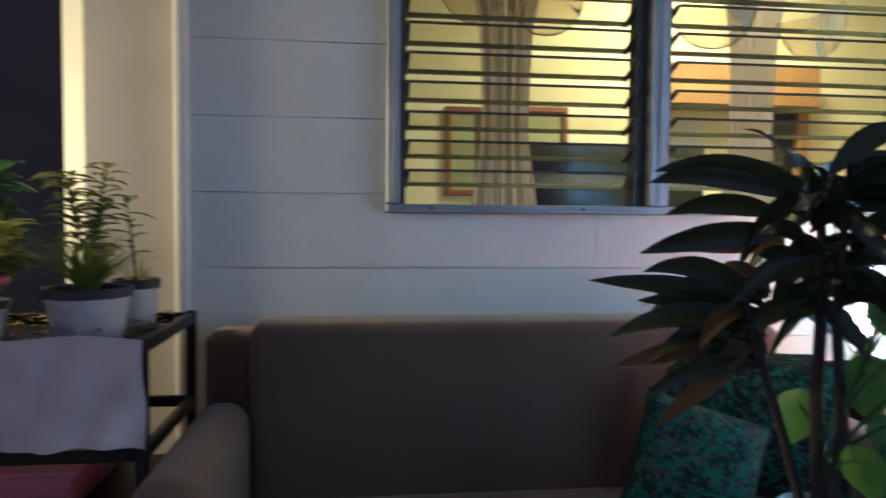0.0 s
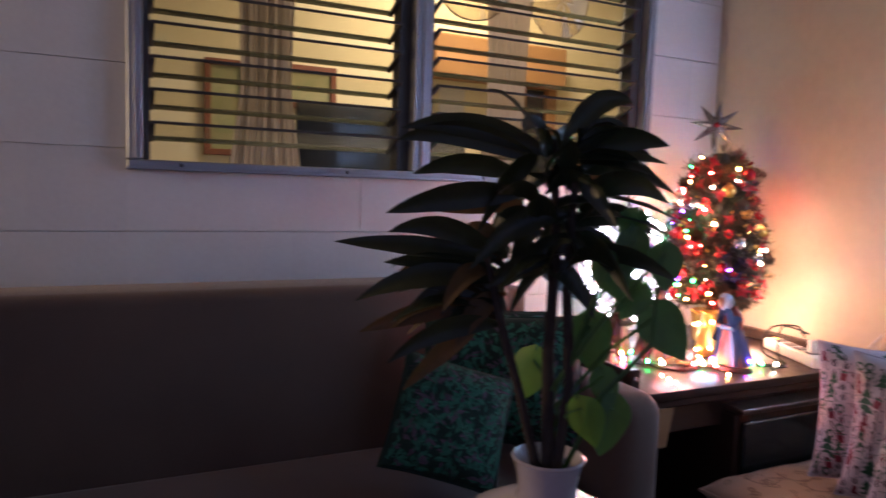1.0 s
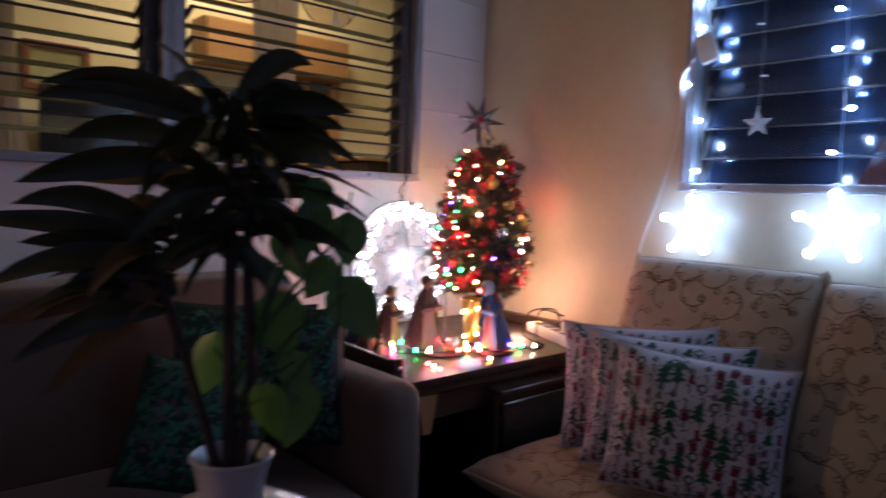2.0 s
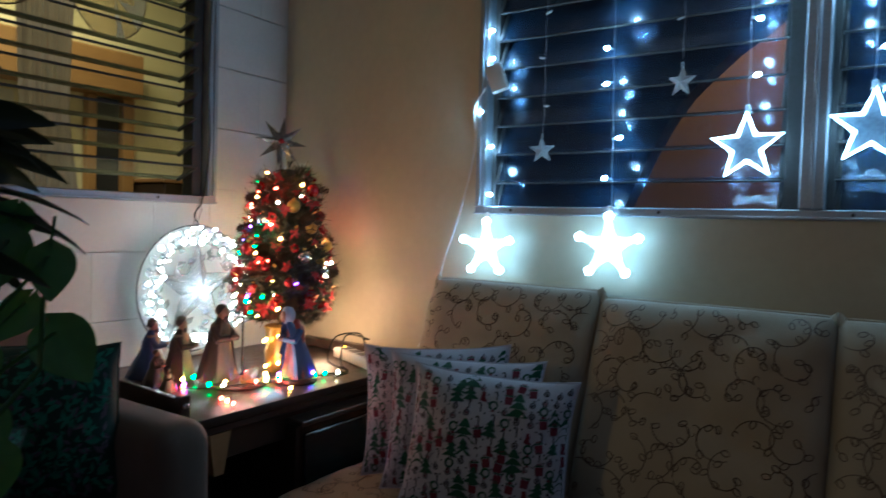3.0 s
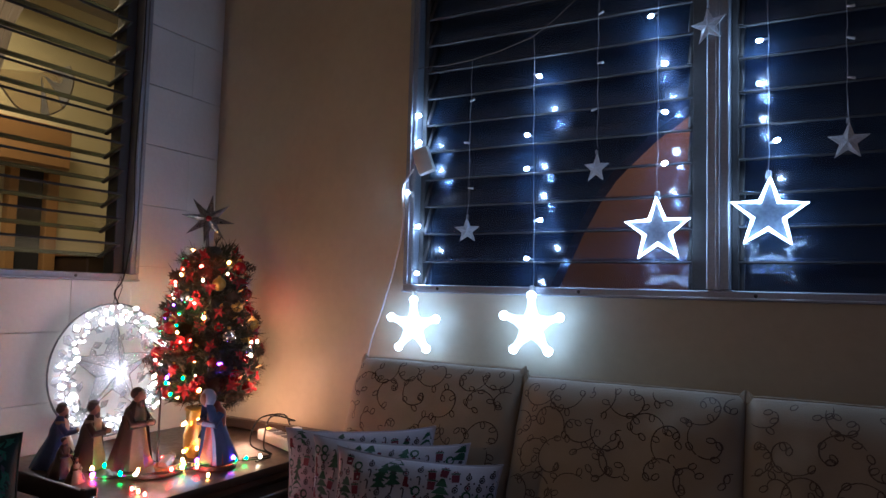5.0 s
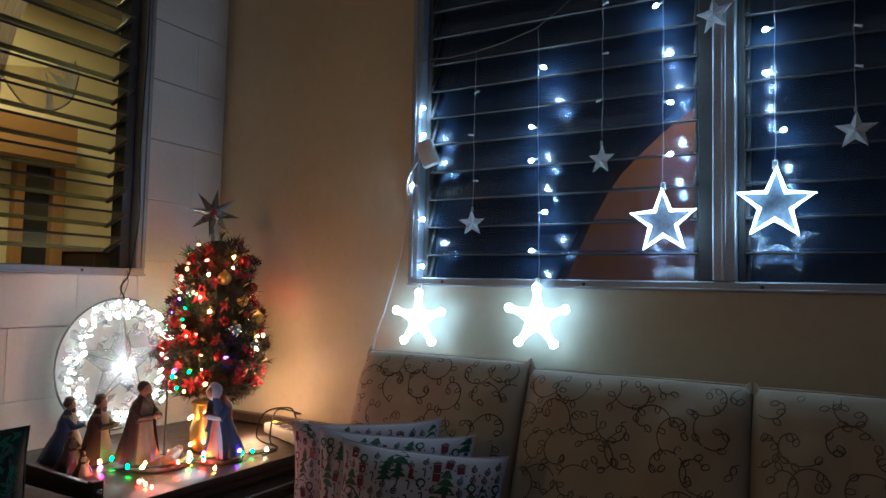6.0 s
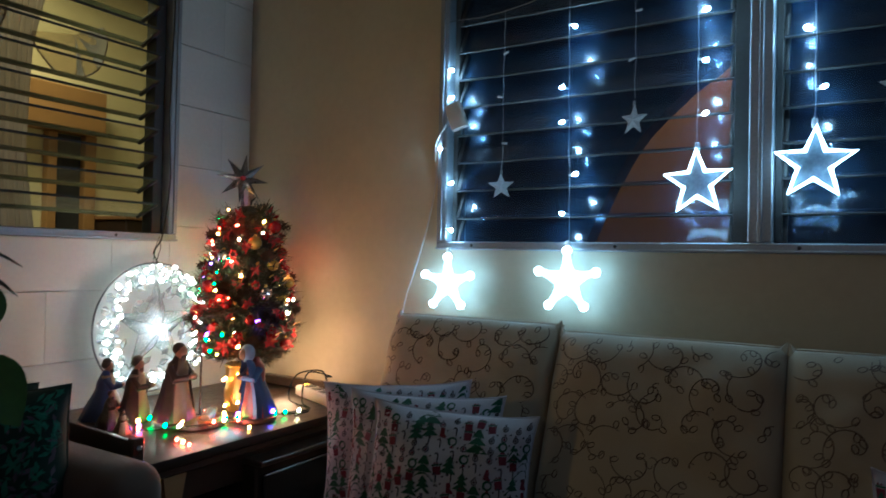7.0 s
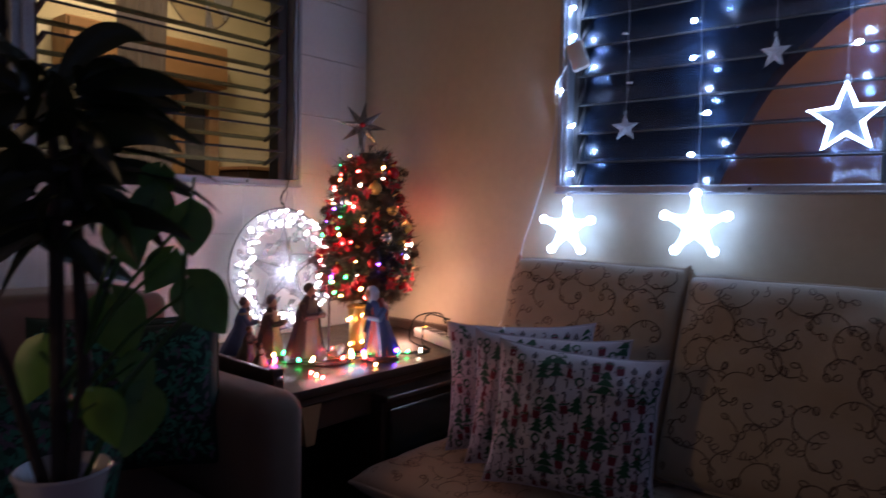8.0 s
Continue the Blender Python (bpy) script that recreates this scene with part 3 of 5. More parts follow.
for k in range(3):
    w = seams[k] - seams[k + 1]
    yc = (seams[k] + seams[k + 1]) / 2
    lean, hgt = 21.0, (0.487, 0.472, 0.470)[k]
    m = Matrix.Translation((1.63, yc, 0.548)) @ pose(0, 0, 0, 0, 0, -90) @ pose(0, 0, 0, -lean, 0, 0)
    pad = Pad(w * 1.005, hgt, 0.125, 6, 2.2, seed=k + 2, wrinkle=0.010)
    c = tagged(part("back_cushion", pad.shape(26), "cream_fabric", m=m, weld=True, sharp=60), "cream settee back cushion with brown scroll stitching", "cushion", "settee back cushions")
    part("scroll_stitching", scrolls(pad, 11 + k), "embroidery", c, "dark brown curling vines")["kind"] = "stuff"
    part("piping", pad.piping(0.0045), "cream_fabric", c)
    for u in (-1, 1):
        ex, ey, ez = pad.point(u * 0.985, 0.985, -1)
        part("corner_ear", Shape().tube([(ex * 0.97, ey, ez - 0.012), (ex * 0.99, ey, ez + 0.002), (ex * 1.0, ey - 0.002, ez + 0.014)], [0.013, 0.009, 0.002], 6), "cream_fabric", c)
    w2 = 0.545
    pad = Pad(w2, 0.60, 0.105, 6, 2.2, seed=k + 8, wrinkle=0.009)
    m = Matrix.Translation((1.255, 1.17 - w2 * k, 0.4875)) @ pose(0, 0, 0, 0, 0, -90) @ pose(0, 0, 0, -90, 0, 0)
    c = tagged(part("seat_cushion", pad.shape(26), "cream_fabric", m=m, weld=True, sharp=60), "cream settee seat cushion with brown scroll stitching", "cushion", "settee seat cushions")
    part("scroll_stitching", scrolls(pad, 31 + k), "embroidery", c, "dark brown curling vines")["kind"] = "stuff"
    part("piping", pad.piping(0.005), "cream_fabric", c)


# ---- corner table ----
TZ = 0.715
table = thing("corner_table", "dark wooden corner table holding the crib, lantern and small tree", "table", pose(1.53, 1.81, FLOOR))


def c_loc(lo, hi):
    return (lo[0] - 1.53, lo[1] - 1.81, lo[2] - FLOOR), (hi[0] - 1.53, hi[1] - 1.81, hi[2] - FLOOR)


part("tabletop", Shape().box(*c_loc((1.112, 1.500, 0.692), (1.955, 2.122, TZ)), 0.004, seg=2), "table_top", table)
part("edge_strip", Shape().box(*c_loc((1.112, 1.508, 0.672), (1.955, 2.122, 0.6915)), 0.003), "dark_wood", table)
part("apron", Shape().box(*c_loc((1.14, 1.53, 0.60), (1.93, 1.55, 0.6715)), 0.002), "dark_wood", table)
for x, y in ((1.13, 1.53), (1.90, 1.53), (1.13, 2.07), (1.90, 2.07)):
    part("leg", Shape().box(*c_loc((x, y, FLOOR), (x + 0.045, y + 0.045, 0.6715)), 0.004), "dark_wood", table)
w = Shape().add([(1.165, 1.51, 0.671), (1.225, 1.51, 0.671), (1.205, 1.51, 0.575), (1.180, 1.51, 0.575), (1.165, 1.529, 0.671), (1.225, 1.529, 0.671), (1.205, 1.529, 0.575), (1.180, 1.529, 0.575)],
                [(0, 3, 2, 1), (4, 5, 6, 7), (0, 1, 5, 4), (1, 2, 6, 5), (2, 3, 7, 6), (3, 0, 4, 7)])
w.v = [(x - 1.53, y - 1.81, z - FLOOR) for x, y, z in w.v]
part("bracket", w, "mid_wood", table, "pale wooden bracket", smooth=False)
part("back_rail", Shape().box(*c_loc((1.925, 1.50, TZ + 0.0005), (1.955, 2.10, 0.748)), 0.004), "dark_wood", table)

chest = thing("side_cabinet", "black low cabinet with a pale top edge under the table", "cabinet", pose(1.66, 1.62, FLOOR))
part("body", Shape().box((-0.25, -0.135, 0.02), (0.235, 0.35, 0.56), 0.006), "dark_wood", chest)
part("door", Shape().box((-0.235, -0.150, 0.05), (0.22, -0.1355, 0.54), 0.004), "tv_black", chest)
part("top_edge", Shape().box((-0.25, -0.152, 0.5605), (0.235, -0.02, 0.575), 0.003), "dark_wood", chest)


# ---- strings of lights ----
def bulb_mesh(name, material, r=0.0045):
    return Shape().ball((0, 0, 0), r, 8, s=(1, 1, 1.35)).mesh(name, [material])


BULBS = {k: bulb_mesh("bulb", k, 0.0040) for k in ("bulb_warm", "bulb_red", "bulb_green", "bulb_purple", "bulb_cream")}
LED = bulb_mesh("led", "led_white", 0.0054)
LANTERN_LED = bulb_mesh("led", "lantern_led", 0.0062)
SOCKET = Shape().tube([(0, 0, 0), (0, 0, 0.016)], [0.0022, 0.0032], 6).mesh("socket", ["white_wire"])


def star_points(r, inner, turn=0.0, n=5):
    return [((r if k % 2 == 0 else r * inner) * math.sin(math.pi * k / n + turn), (r if k % 2 == 0 else r * inner) * math.cos(math.pi * k / n + turn)) for k in range(2 * n)]


curtain = thing("curtain_lights", "white LED curtain lights with hanging stars on the window", "string lights", pose(1.915, 0.6, 1.19))


def wire(name, pts, r, mat_name, parent, sag=None):
    return part(name, Shape().tube(pts, r, 5), mat_name, parent)


top = [(1.285, 1.862), (1.243, 1.865), (1.17, 1.860), (1.099, 1.864), (1.0, 1.878), (0.904, 1.902), (0.84, 1.94), (0.785, 1.983), (0.70, 2.05), (0.56, 2.09), (0.44, 2.07), (0.31, 2.10), (0.154, 2.08), (-0.05, 2.10)]
wire("lead_wire", [(0.012, y - 0.6, z - 1.19) for y, z in top], 0.0015, "grey_wire", curtain)


def strand(y, z0, z1, leds, stubs, lean=0.0):
    """One hanging wire; leds and stubs are (height, side)."""
    pts = [(0.008 + 0.002 * math.sin(7 * k), y - 0.6 + lean * k / 14 + 0.0015 * math.sin(k * 2.1 + y * 9), z0 + (z1 - z0) * k / 14 - 1.19) for k in range(15)]
    wire("strand", pts, 0.0009, "lead_grey", curtain)
    for h, side in leds + stubs:
        yy = y - 0.6 + lean * (z0 - h) / max(1e-3, z0 - z1)
        ang = rnd.uniform(-25, 25)
        lit = (h, side) in leds
        m = Matrix.Translation((0.004, yy, h - 1.19)) @ pose(0, 0, 0, side * 90 + ang, 0, 0)
        so = part("socket", SOCKET, None, curtain, m=m)
        if lit:
            part("led", LED, None, so, m=pose(0, 0, 0.019))


def hanging_star(y, z, r, lit, turn=0.0):
    """A flat star in the window's plane; lit ones are glowing outlines, the others clear plastic."""
    star = Shape()
    pts = star_points(r, 0.41, turn)
    if lit:
        star.tube([(0, a, b) for a, b in pts], 0.0046, 6, closed=True)
        ob = part("star_outline", star, "star_white", curtain, "glowing white star outline", m=pose(0, y - 0.6, z - 1.19, 0, 0, rnd.uniform(-4, 4)))
        part("film", Shape().add([(0.002, a * 0.9, b * 0.9) for a, b in pts] + [(0.002, 0, 0)], [(k, (k + 1) % 10, 10) for k in range(10)]), "star_film", ob)
    else:
        vs = [(0, a, b) for a, b in pts] + [(-0.007, 0, 0), (0.007, 0, 0)]
        fs = [(k, (k + 1) % 10, 10) for k in range(10)] + [((k + 1) % 10, k, 11) for k in range(10)]
        star.add(vs, fs)
        ob = part("star", star, "star_plastic", curtain, "unlit clear plastic star", smooth=False, m=pose(0, y - 0.6, z - 1.19, 0, 0, rnd.uniform(-25, 25)))
        rim = Shape().tube([(0, a, b) for a, b in pts], 0.0012, 4, closed=True)
        part("rim", rim, "white_wire", ob)
    c = 1.0 if lit else 0.6
    part("cap", Shape().box((-0.005 * c, -0.006 * c, r - 0.004), (0.005 * c, 0.006 * c, r + 0.016 * c), 0.0015), "clear_plastic", ob)
    return ob


def glow_star(y, z, r):
    """A fully lit star: glowing core and thick outline swollen to its bloom, and a round lamp at each tip."""
    pts = star_points(r * 0.90, 0.40)
    core = Shape().add([(-0.006, a * 0.82, b * 0.82) for a, b in pts] + [(-0.012, 0, 0)], [(k, (k + 1) % 10, 10) for k in range(10)])
    core.tube([(0, a, b) for a, b in pts], 0.0034, 6, closed=True)
    for k in range(5):
        a, b = pts[2 * k]
        core.tube([(-0.003, 0.2 * a, 0.2 * b), (-0.003, 0.6 * a, 0.6 * b), (-0.003, a, b)], [0.016, 0.0115, 0.009], 8)
    ob = part("glow_star", core, "star_core", curtain, "brightly lit white star, filled and fattened for its bloom", m=pose(0, y - 0.6, z - 1.19))
    for k in range(5):
        a, b = pts[2 * k]
        part("tip_lamp", Shape().ball((-0.004, a * 1.06, b * 1.02), 0.0128, 12), "star_white", ob)
        part("lamp", Shape().ball((-0.010, a * 0.52, b * 0.52), 0.0075, 10), "star_white", ob)
    part("cap", Shape().box((-0.005, -0.006, r - 0.002), (0.005, 0.006, r + 0.02), 0.002), "white_plastic", ob)


strand(1.085, 1.864, 1.42, [], [(1.74, 1), (1.62, -1), (1.49, 1)])
strand(0.895, 1.902, 1.21, [(1.795, 1), (1.622, -1), (1.538, -1), (1.391, 1), (1.287, -1)], [], -0.012)
strand(0.715, 2.04, 1.58, [], [(1.93, 1), (1.80, 1), (1.68, -1)])
strand(0.562, 2.09, 1.46, [(1.909, -1), (1.768, 1), (1.657, 1), (1.518, 1)], [])
strand(0.442, 2.07, 1.91, [], [(1.98, 1)])
strand(0.312, 2.10, 1.49, [(1.802, -1), (1.691, -1), (1.554, 1)], [(1.95, 1)])
strand(0.154, 2.08, 1.60, [], [(1.85, 1), (1.78, 1), (1.69, 1)])
strand(1.275, 1.862, 1.20, [(1.723, 1), (1.632, 1), (1.488, -1), (1.382, 1), (1.253, 1)], [], -0.012)
hanging_star(1.083, 1.368, 0.037, False, 0.05)
hanging_star(0.714, 1.522, 0.039, False, -0.06)
hanging_star(0.442, 1.853, 0.045, False, 0.08)
hanging_star(0.154, 1.545, 0.043, False, -0.05)
hanging_star(0.560, 1.358, 0.080, True, 0.03)
hanging_star(0.312, 1.391, 0.083, True, -0.04)
glow_star(1.250, 1.092, 0.083)
glow_star(0.884, 1.110, 0.087)

control = thing("light_controller", "small white plastic control box taped to the window jamb", "controller", pose(1.915, 1.232, 1.578, -20, 0, 12))
part("case", Shape().box((-0.014, -0.024, -0.038), (0.014, 0.024, 0.038), 0.003, seg=2), "white_plastic", control)
part("button", Shape().ball((-0.0125, 0, 0.012), 0.004, 8, s=(0.4, 1, 1)), "grey_wire", control)
cable = part("power_cable", Shape().tube(flow([(1.915, 1.268, 1.555), (1.93, 1.31, 1.50), (1.945, 1.315, 1.42), (1.945, 1.325, 1.34), (1.945, 1.35, 1.24), (1.94, 1.385, 1.12), (1.93, 1.405, 1.05), (1.915, 1.41, 0.98), (1.93, 1.43, 0.86), (1.94, 1.50, 0.77)]), 0.0028, 6), "white_wire")
tagged(cable, "thin white cable hanging from the controller down the wall", "cable")

# ---- round lantern on the block wall ----
LC = Vector((1.537, 2.075, 0.935))
LR = 0.196
lantern = thing("lantern", "round white star lantern ringed with LEDs leaning on the block wall", "lantern", Matrix.Translation(LC))
ring = [(LR * math.cos(a), 0.0, LR * math.sin(a)) for a in np.linspace(0, 2 * math.pi, 49)[:-1]]
part("outer_ring", Shape().tube(ring, 0.0028, 6, closed=True), "grey_wire", lantern)
part("inner_ring", Shape().tube([(0.74 * x, -0.012, 0.74 * z) for x, y, z in ring], 0.0018, 5, closed=True), "grey_wire", lantern)
disc = Shape()
disc.add([(0, 0.012, 0)] + [(x * 0.985, 0.004, z * 0.985) for x, y, z in ring], [(0, k + 1, (k + 1) % 48 + 1) for k in range(48)])
part("backing", disc, "capiz", lantern, "milky translucent backing")
pts = star_points(LR * 0.74, 0.40)
for k in range(5):
    a, b, c = pts[2 * k], pts[2 * k - 1], pts[(2 * k + 1) % 10]
    part("star_point", Shape().add([(a[0], -0.012, a[1]), (b[0], -0.008, b[1]), (c[0], -0.008, c[1]), (0, -0.04, 0)], [(0, 1, 3), (2, 0, 3)]), "clear_plastic", lantern, smooth=False)
    part("star_wire", Shape().tube([(a[0], -0.013, a[1]), (0, -0.042, 0)], 0.0014, 5), "grey_wire", lantern)
    part("star_wire", Shape().tube([(b[0], -0.010, b[1]), (a[0], -0.013, a[1]), (c[0], -0.010, c[1])], 0.0014, 5), "grey_wire", lantern)
    part("star_wire", Shape().tube([(b[0], -0.010, b[1]), (0, -0.042, 0)], 0.0012, 5), "grey_wire", lantern)
gem = Shape().add([(0, -0.008, 0.017), (0.012, 0, 0), (0, 0, -0.017), (-0.012, 0, 0), (0, 0.006, 0.0), (0, -0.008, 0)], [(0, 3, 5), (3, 2, 5), (2, 1, 5), (1, 0, 5), (0, 1, 4), (1, 2, 4), (2, 3, 4), (3, 0, 4)]).mesh("gem", ["clear_plastic"], False)
for k in range(30):
    a = 2 * math.pi * k / 30 + rnd.uniform(-0.08, 0.08)
    q = LR * rnd.uniform(0.42, 0.72)
    part("gem", gem, None, lantern, m=pose(q * math.cos(a), -0.012, q * math.sin(a), 0, rnd.uniform(0, 180), 0))
cell = Shape().add([(0, -0.010, 0.020), (0.013, 0.0, 0.004), (0.008, 0.0, -0.016), (-0.008, 0.0, -0.016), (-0.013, 0.0, 0.004), (0, -0.016, 0)], [(0, 5, 1), (1, 5, 2), (2, 5, 3), (3, 5, 4), (4, 5, 0)]).mesh("facet_cell", ["clear_plastic"], False)
for k in range(56):
    a = 2 * math.pi * k / 56
    q = LR * (0.90 if k % 2 else 0.78) + rnd.uniform(-0.004, 0.004)
    part("facet_cell", cell, None, lantern, m=pose(q * math.cos(a), -0.010, q * math.sin(a), 0, 90 - math.degrees(a) + rnd.uniform(-20, 20), 0) @ Matrix.Scale(rnd.uniform(0.85, 1.25), 4))
for k in range(104):
    a = 2 * math.pi * k / 104 + rnd.uniform(-0.05, 0.05)
    q = LR * rnd.uniform(0.70, 0.98)
    part("led", LANTERN_LED, None, lantern, m=pose(q * math.cos(a), -0.028 + rnd.uniform(-0.008, 0.008), q * math.sin(a), rnd.uniform(0, 90), rnd.uniform(0, 180), 0) @ Matrix.Scale(rnd.uniform(0.5, 1.2), 4))
part("core_lamp", Shape().ball((0.02, -0.016, -0.01), 0.016, 14, s=(1, 0.4, 1)), "lantern_core", lantern, "bright white core lamp")
part("hanger", Shape().tube([(-0.006, 0, LR), (-0.012, -0.02, LR + 0.05), (-0.004, -0.025, LR + 0.085), (0.006, -0.02, LR + 0.05), (0.004, 0, LR)], 0.0012, 5), "black_wire", lantern)

# ---- small decorated tree ----
TC = Vector((1.748, 1.902, TZ))
tree = thing("christmas_tree", "small table-top pine tree with red baubles and coloured lights", "christmas tree", Matrix.Translation(TC))
part("pot", Shape().lathe([(0.0, 0), (0.046, 0), (0.05, 0.01), (0.058, 0.09), (0.062, 0.095), (0.058, 0.10), (0.05, 0.098), (0.0, 0.092)], 20), "gold", tree, "gold foil wrapped pot")
part("trunk", Shape().tube([(0, 0, 0.09), (0.003, 0, 0.35), (0, 0, 0.60)], [0.012, 0.008, 0.003], 8), "bark", tree)
T0, T1, TR = 0.125, 0.612, 0.158


def tree_radius(z):
    t = (z - T0) / (T1 - T0)
    return float(np.interp(t, [0, 0.10, 0.28, 0.5, 0.72, 0.87, 0.95, 1.0], [0.115, 0.148, 0.154, 0.133, 0.108, 0.092, 0.074, 0.035]))


r2 = random.Random(5)
needles = Shape()
for k in range(920):
    z = T0 + (T1 - T0) * (1 - (1 - r2.random()) ** 0.62)
    a = k * 2.39996 + r2.uniform(-0.3, 0.3)
    rad = tree_radius(z) * r2.uniform(0.80, 1.12)
    base = Vector((0.3 * rad * math.cos(a), 0.3 * rad * math.sin(a), z - 0.02))
    tip = Vector((rad * math.cos(a), rad * math.sin(a), z + r2.uniform(-0.02, 0.03)))
    ax = tip - base
    brown = 1 if r2.random() < 0.3 else 0
    for q in range(30):
        t = r2.uniform(0.25, 1.0)
        p = base.lerp(tip, t)
        d = Vector((r2.uniform(-1, 1), r2.uniform(-1, 1), r2.uniform(-0.8, 1.0))) * 0.8 + ax.normalized() * 0.7
        d = d.normalized() * r2.uniform(0.018, 0.040)
        sd = d.cross(Vector((r2.uniform(-1, 1), r2.uniform(-1, 1), 1))).normalized() * 0.0017
        needles.add([p - sd, p + sd, p + d], [(0, 1, 2)], brown)
ob = part("needles", needles, ["pine", "pine_brown"], tree, "dark green and brown bristly needles", smooth=False)
ob["kind"] = "stuff"
core = Shape().lathe([(tree_radius(T0 + (T1 - T0) * i / 10) * 0.5 + 0.002, T0 + (T1 - T0) * i / 10 * 0.98) for i in range(11)], 16)
part("bough_core", core, "pine", tree)
BALL = Shape().ball((0, 0, 0), 0.0185, 16)
RED, SILVER, GOLD = [BALL.mesh("bauble", [k]) for k in ("bauble_red", "bauble_silver", "gold")]
CAP = Shape().lathe([(0.0045, 0), (0.0045, 0.006), (0.0, 0.007)], 8).mesh("bauble_cap", ["gold"])
def petal_flower(seed):
    """A crumpled red cloth flower with curled petals of uneven length."""
    r, f = random.Random(seed), Shape()
    for k in range(6):
        a = k * math.pi / 3 + r.uniform(-0.35, 0.35)
        L, w, curl = r.uniform(0.018, 0.032), r.uniform(0.005, 0.008), r.uniform(-0.010, 0.016)
        c, q = math.cos(a), math.sin(a)
        f.add([(0, 0, 0), (0.4 * L * c - w * q, 0.4 * L * q + w * c, 0.007), (0.4 * L * c, 0.4 * L * q, 0.003), (0.4 * L * c + w * q, 0.4 * L * q - w * c, 0.007), (L * c, L * q, curl)], [(0, 2, 1), (0, 3, 2), (1, 2, 4), (2, 3, 4)])
    return f.mesh("poinsettia", ["ribbon_red"], False)


PETALS = [petal_flower(k) for k in range(6)]
LEAFLET = Shape().add([(0, 0, 0), (0.012, 0.006, 0.004), (0.03, 0, 0.006), (0.012, -0.006, 0.004)], [(0, 3, 2, 1)]).mesh("foil_leaf", ["gold"], False)


def on_tree(z, a, k=1.0):
    rad = tree_radius(z) * k
    return Vector((rad * math.cos(a), rad * math.sin(a), z))


for k in range(38):
    z = T0 + 0.02 + (T1 - T0 - 0.05) * (1 - (1 - (k + 0.5) / 38) ** 0.7)
    p = on_tree(z, k * 2.39996 + 0.4, r2.uniform(0.84, 1.0))
    b = part("bauble", SILVER if k % 5 == 0 else GOLD if k % 5 == 3 else RED, None, tree, m=Matrix.Translation(p) @ Matrix.Scale(r2.uniform(0.75, 1.25), 4))
    part("bauble_cap", CAP, None, b, m=pose(0, 0, 0.017))
for k in range(84):
    z = T0 + 0.02 + (T1 - T0 - 0.04) * (1 - (1 - (k + 0.5) / 84) ** 0.75)
    a = k * 2.39996 + 1.7
    p = on_tree(z, a, r2.uniform(0.95, 1.06))
    q = Vector((math.cos(a), math.sin(a), 0.3)).to_track_quat("Z", "Y").to_matrix().to_4x4()
    part("poinsettia", PETALS[k % 6], None, tree, m=Matrix.Translation(p) @ q @ pose(0, 0, 0, r2.uniform(-35, 35), r2.uniform(-35, 35), r2.uniform(0, 360)) @ Matrix.Scale(r2.uniform(0.6, 1.05), 4))
for k in range(40):
    a = r2.uniform(0, 6.28)
    p = on_tree(r2.uniform(T0 + 0.05, T1 - 0.1), a, 1.04)
    q = Vector((math.cos(a), math.sin(a), 0.3)).to_track_quat("X", "Z").to_matrix().to_4x4()
    part("foil_leaf", LEAFLET, None, tree, m=Matrix.Translation(p) @ q)
CONE = Shape()
for i in range(7):
    for j in range(6):
        a, rr, zz = j * math.pi / 3 + 0.5 * i, 0.013 * math.sin(math.pi * (i + 1) / 8.5) + 0.003, 0.0065 * i
        c, q = math.cos(a), math.sin(a)
        CONE.add([(0.3 * rr * c - 0.5 * rr * q, 0.3 * rr * q + 0.5 * rr * c, zz), (0.3 * rr * c + 0.5 * rr * q, 0.3 * rr * q - 0.5 * rr * c, zz), (1.25 * rr * c, 1.25 * rr * q, zz + 0.006)], [(0, 1, 2), (2, 1, 0)])
CONE = CONE.mesh("pine_cone", ["pine_brown"], False)
for k in range(12):
    z = T0 + 0.05 + (T1 - T0 - 0.10) * (k + 0.5) / 12
    a = k * 2.39996 + 4.1
    q = Vector((math.cos(a), math.sin(a), -0.2)).to_track_quat("Z", "Y").to_matrix().to_4x4()
    part("pine_cone", CONE, None, tree, m=Matrix.Translation(on_tree(z, a, 0.92)) @ q @ Matrix.Scale(1.15, 4))
BERRY = Shape()
for j in range(7):
    BERRY.ball((0.010 * math.cos(j * 0.9), 0.010 * math.sin(j * 0.9), 0.004 * (j % 3)), 0.0055, 8)
BERRY = BERRY.mesh("berry_sprig", ["bauble_red"])
for k in range(22):
    z = T0 + 0.03 + (T1 - T0 - 0.07) * (k + 0.5) / 22
    a = k * 2.39996 + 5.3
    q = Vector((math.cos(a), math.sin(a), 0.2)).to_track_quat("Z", "Y").to_matrix().to_4x4()
    part("berry_sprig", BERRY, None, tree, m=Matrix.Translation(on_tree(z, a, 1.0)) @ q)
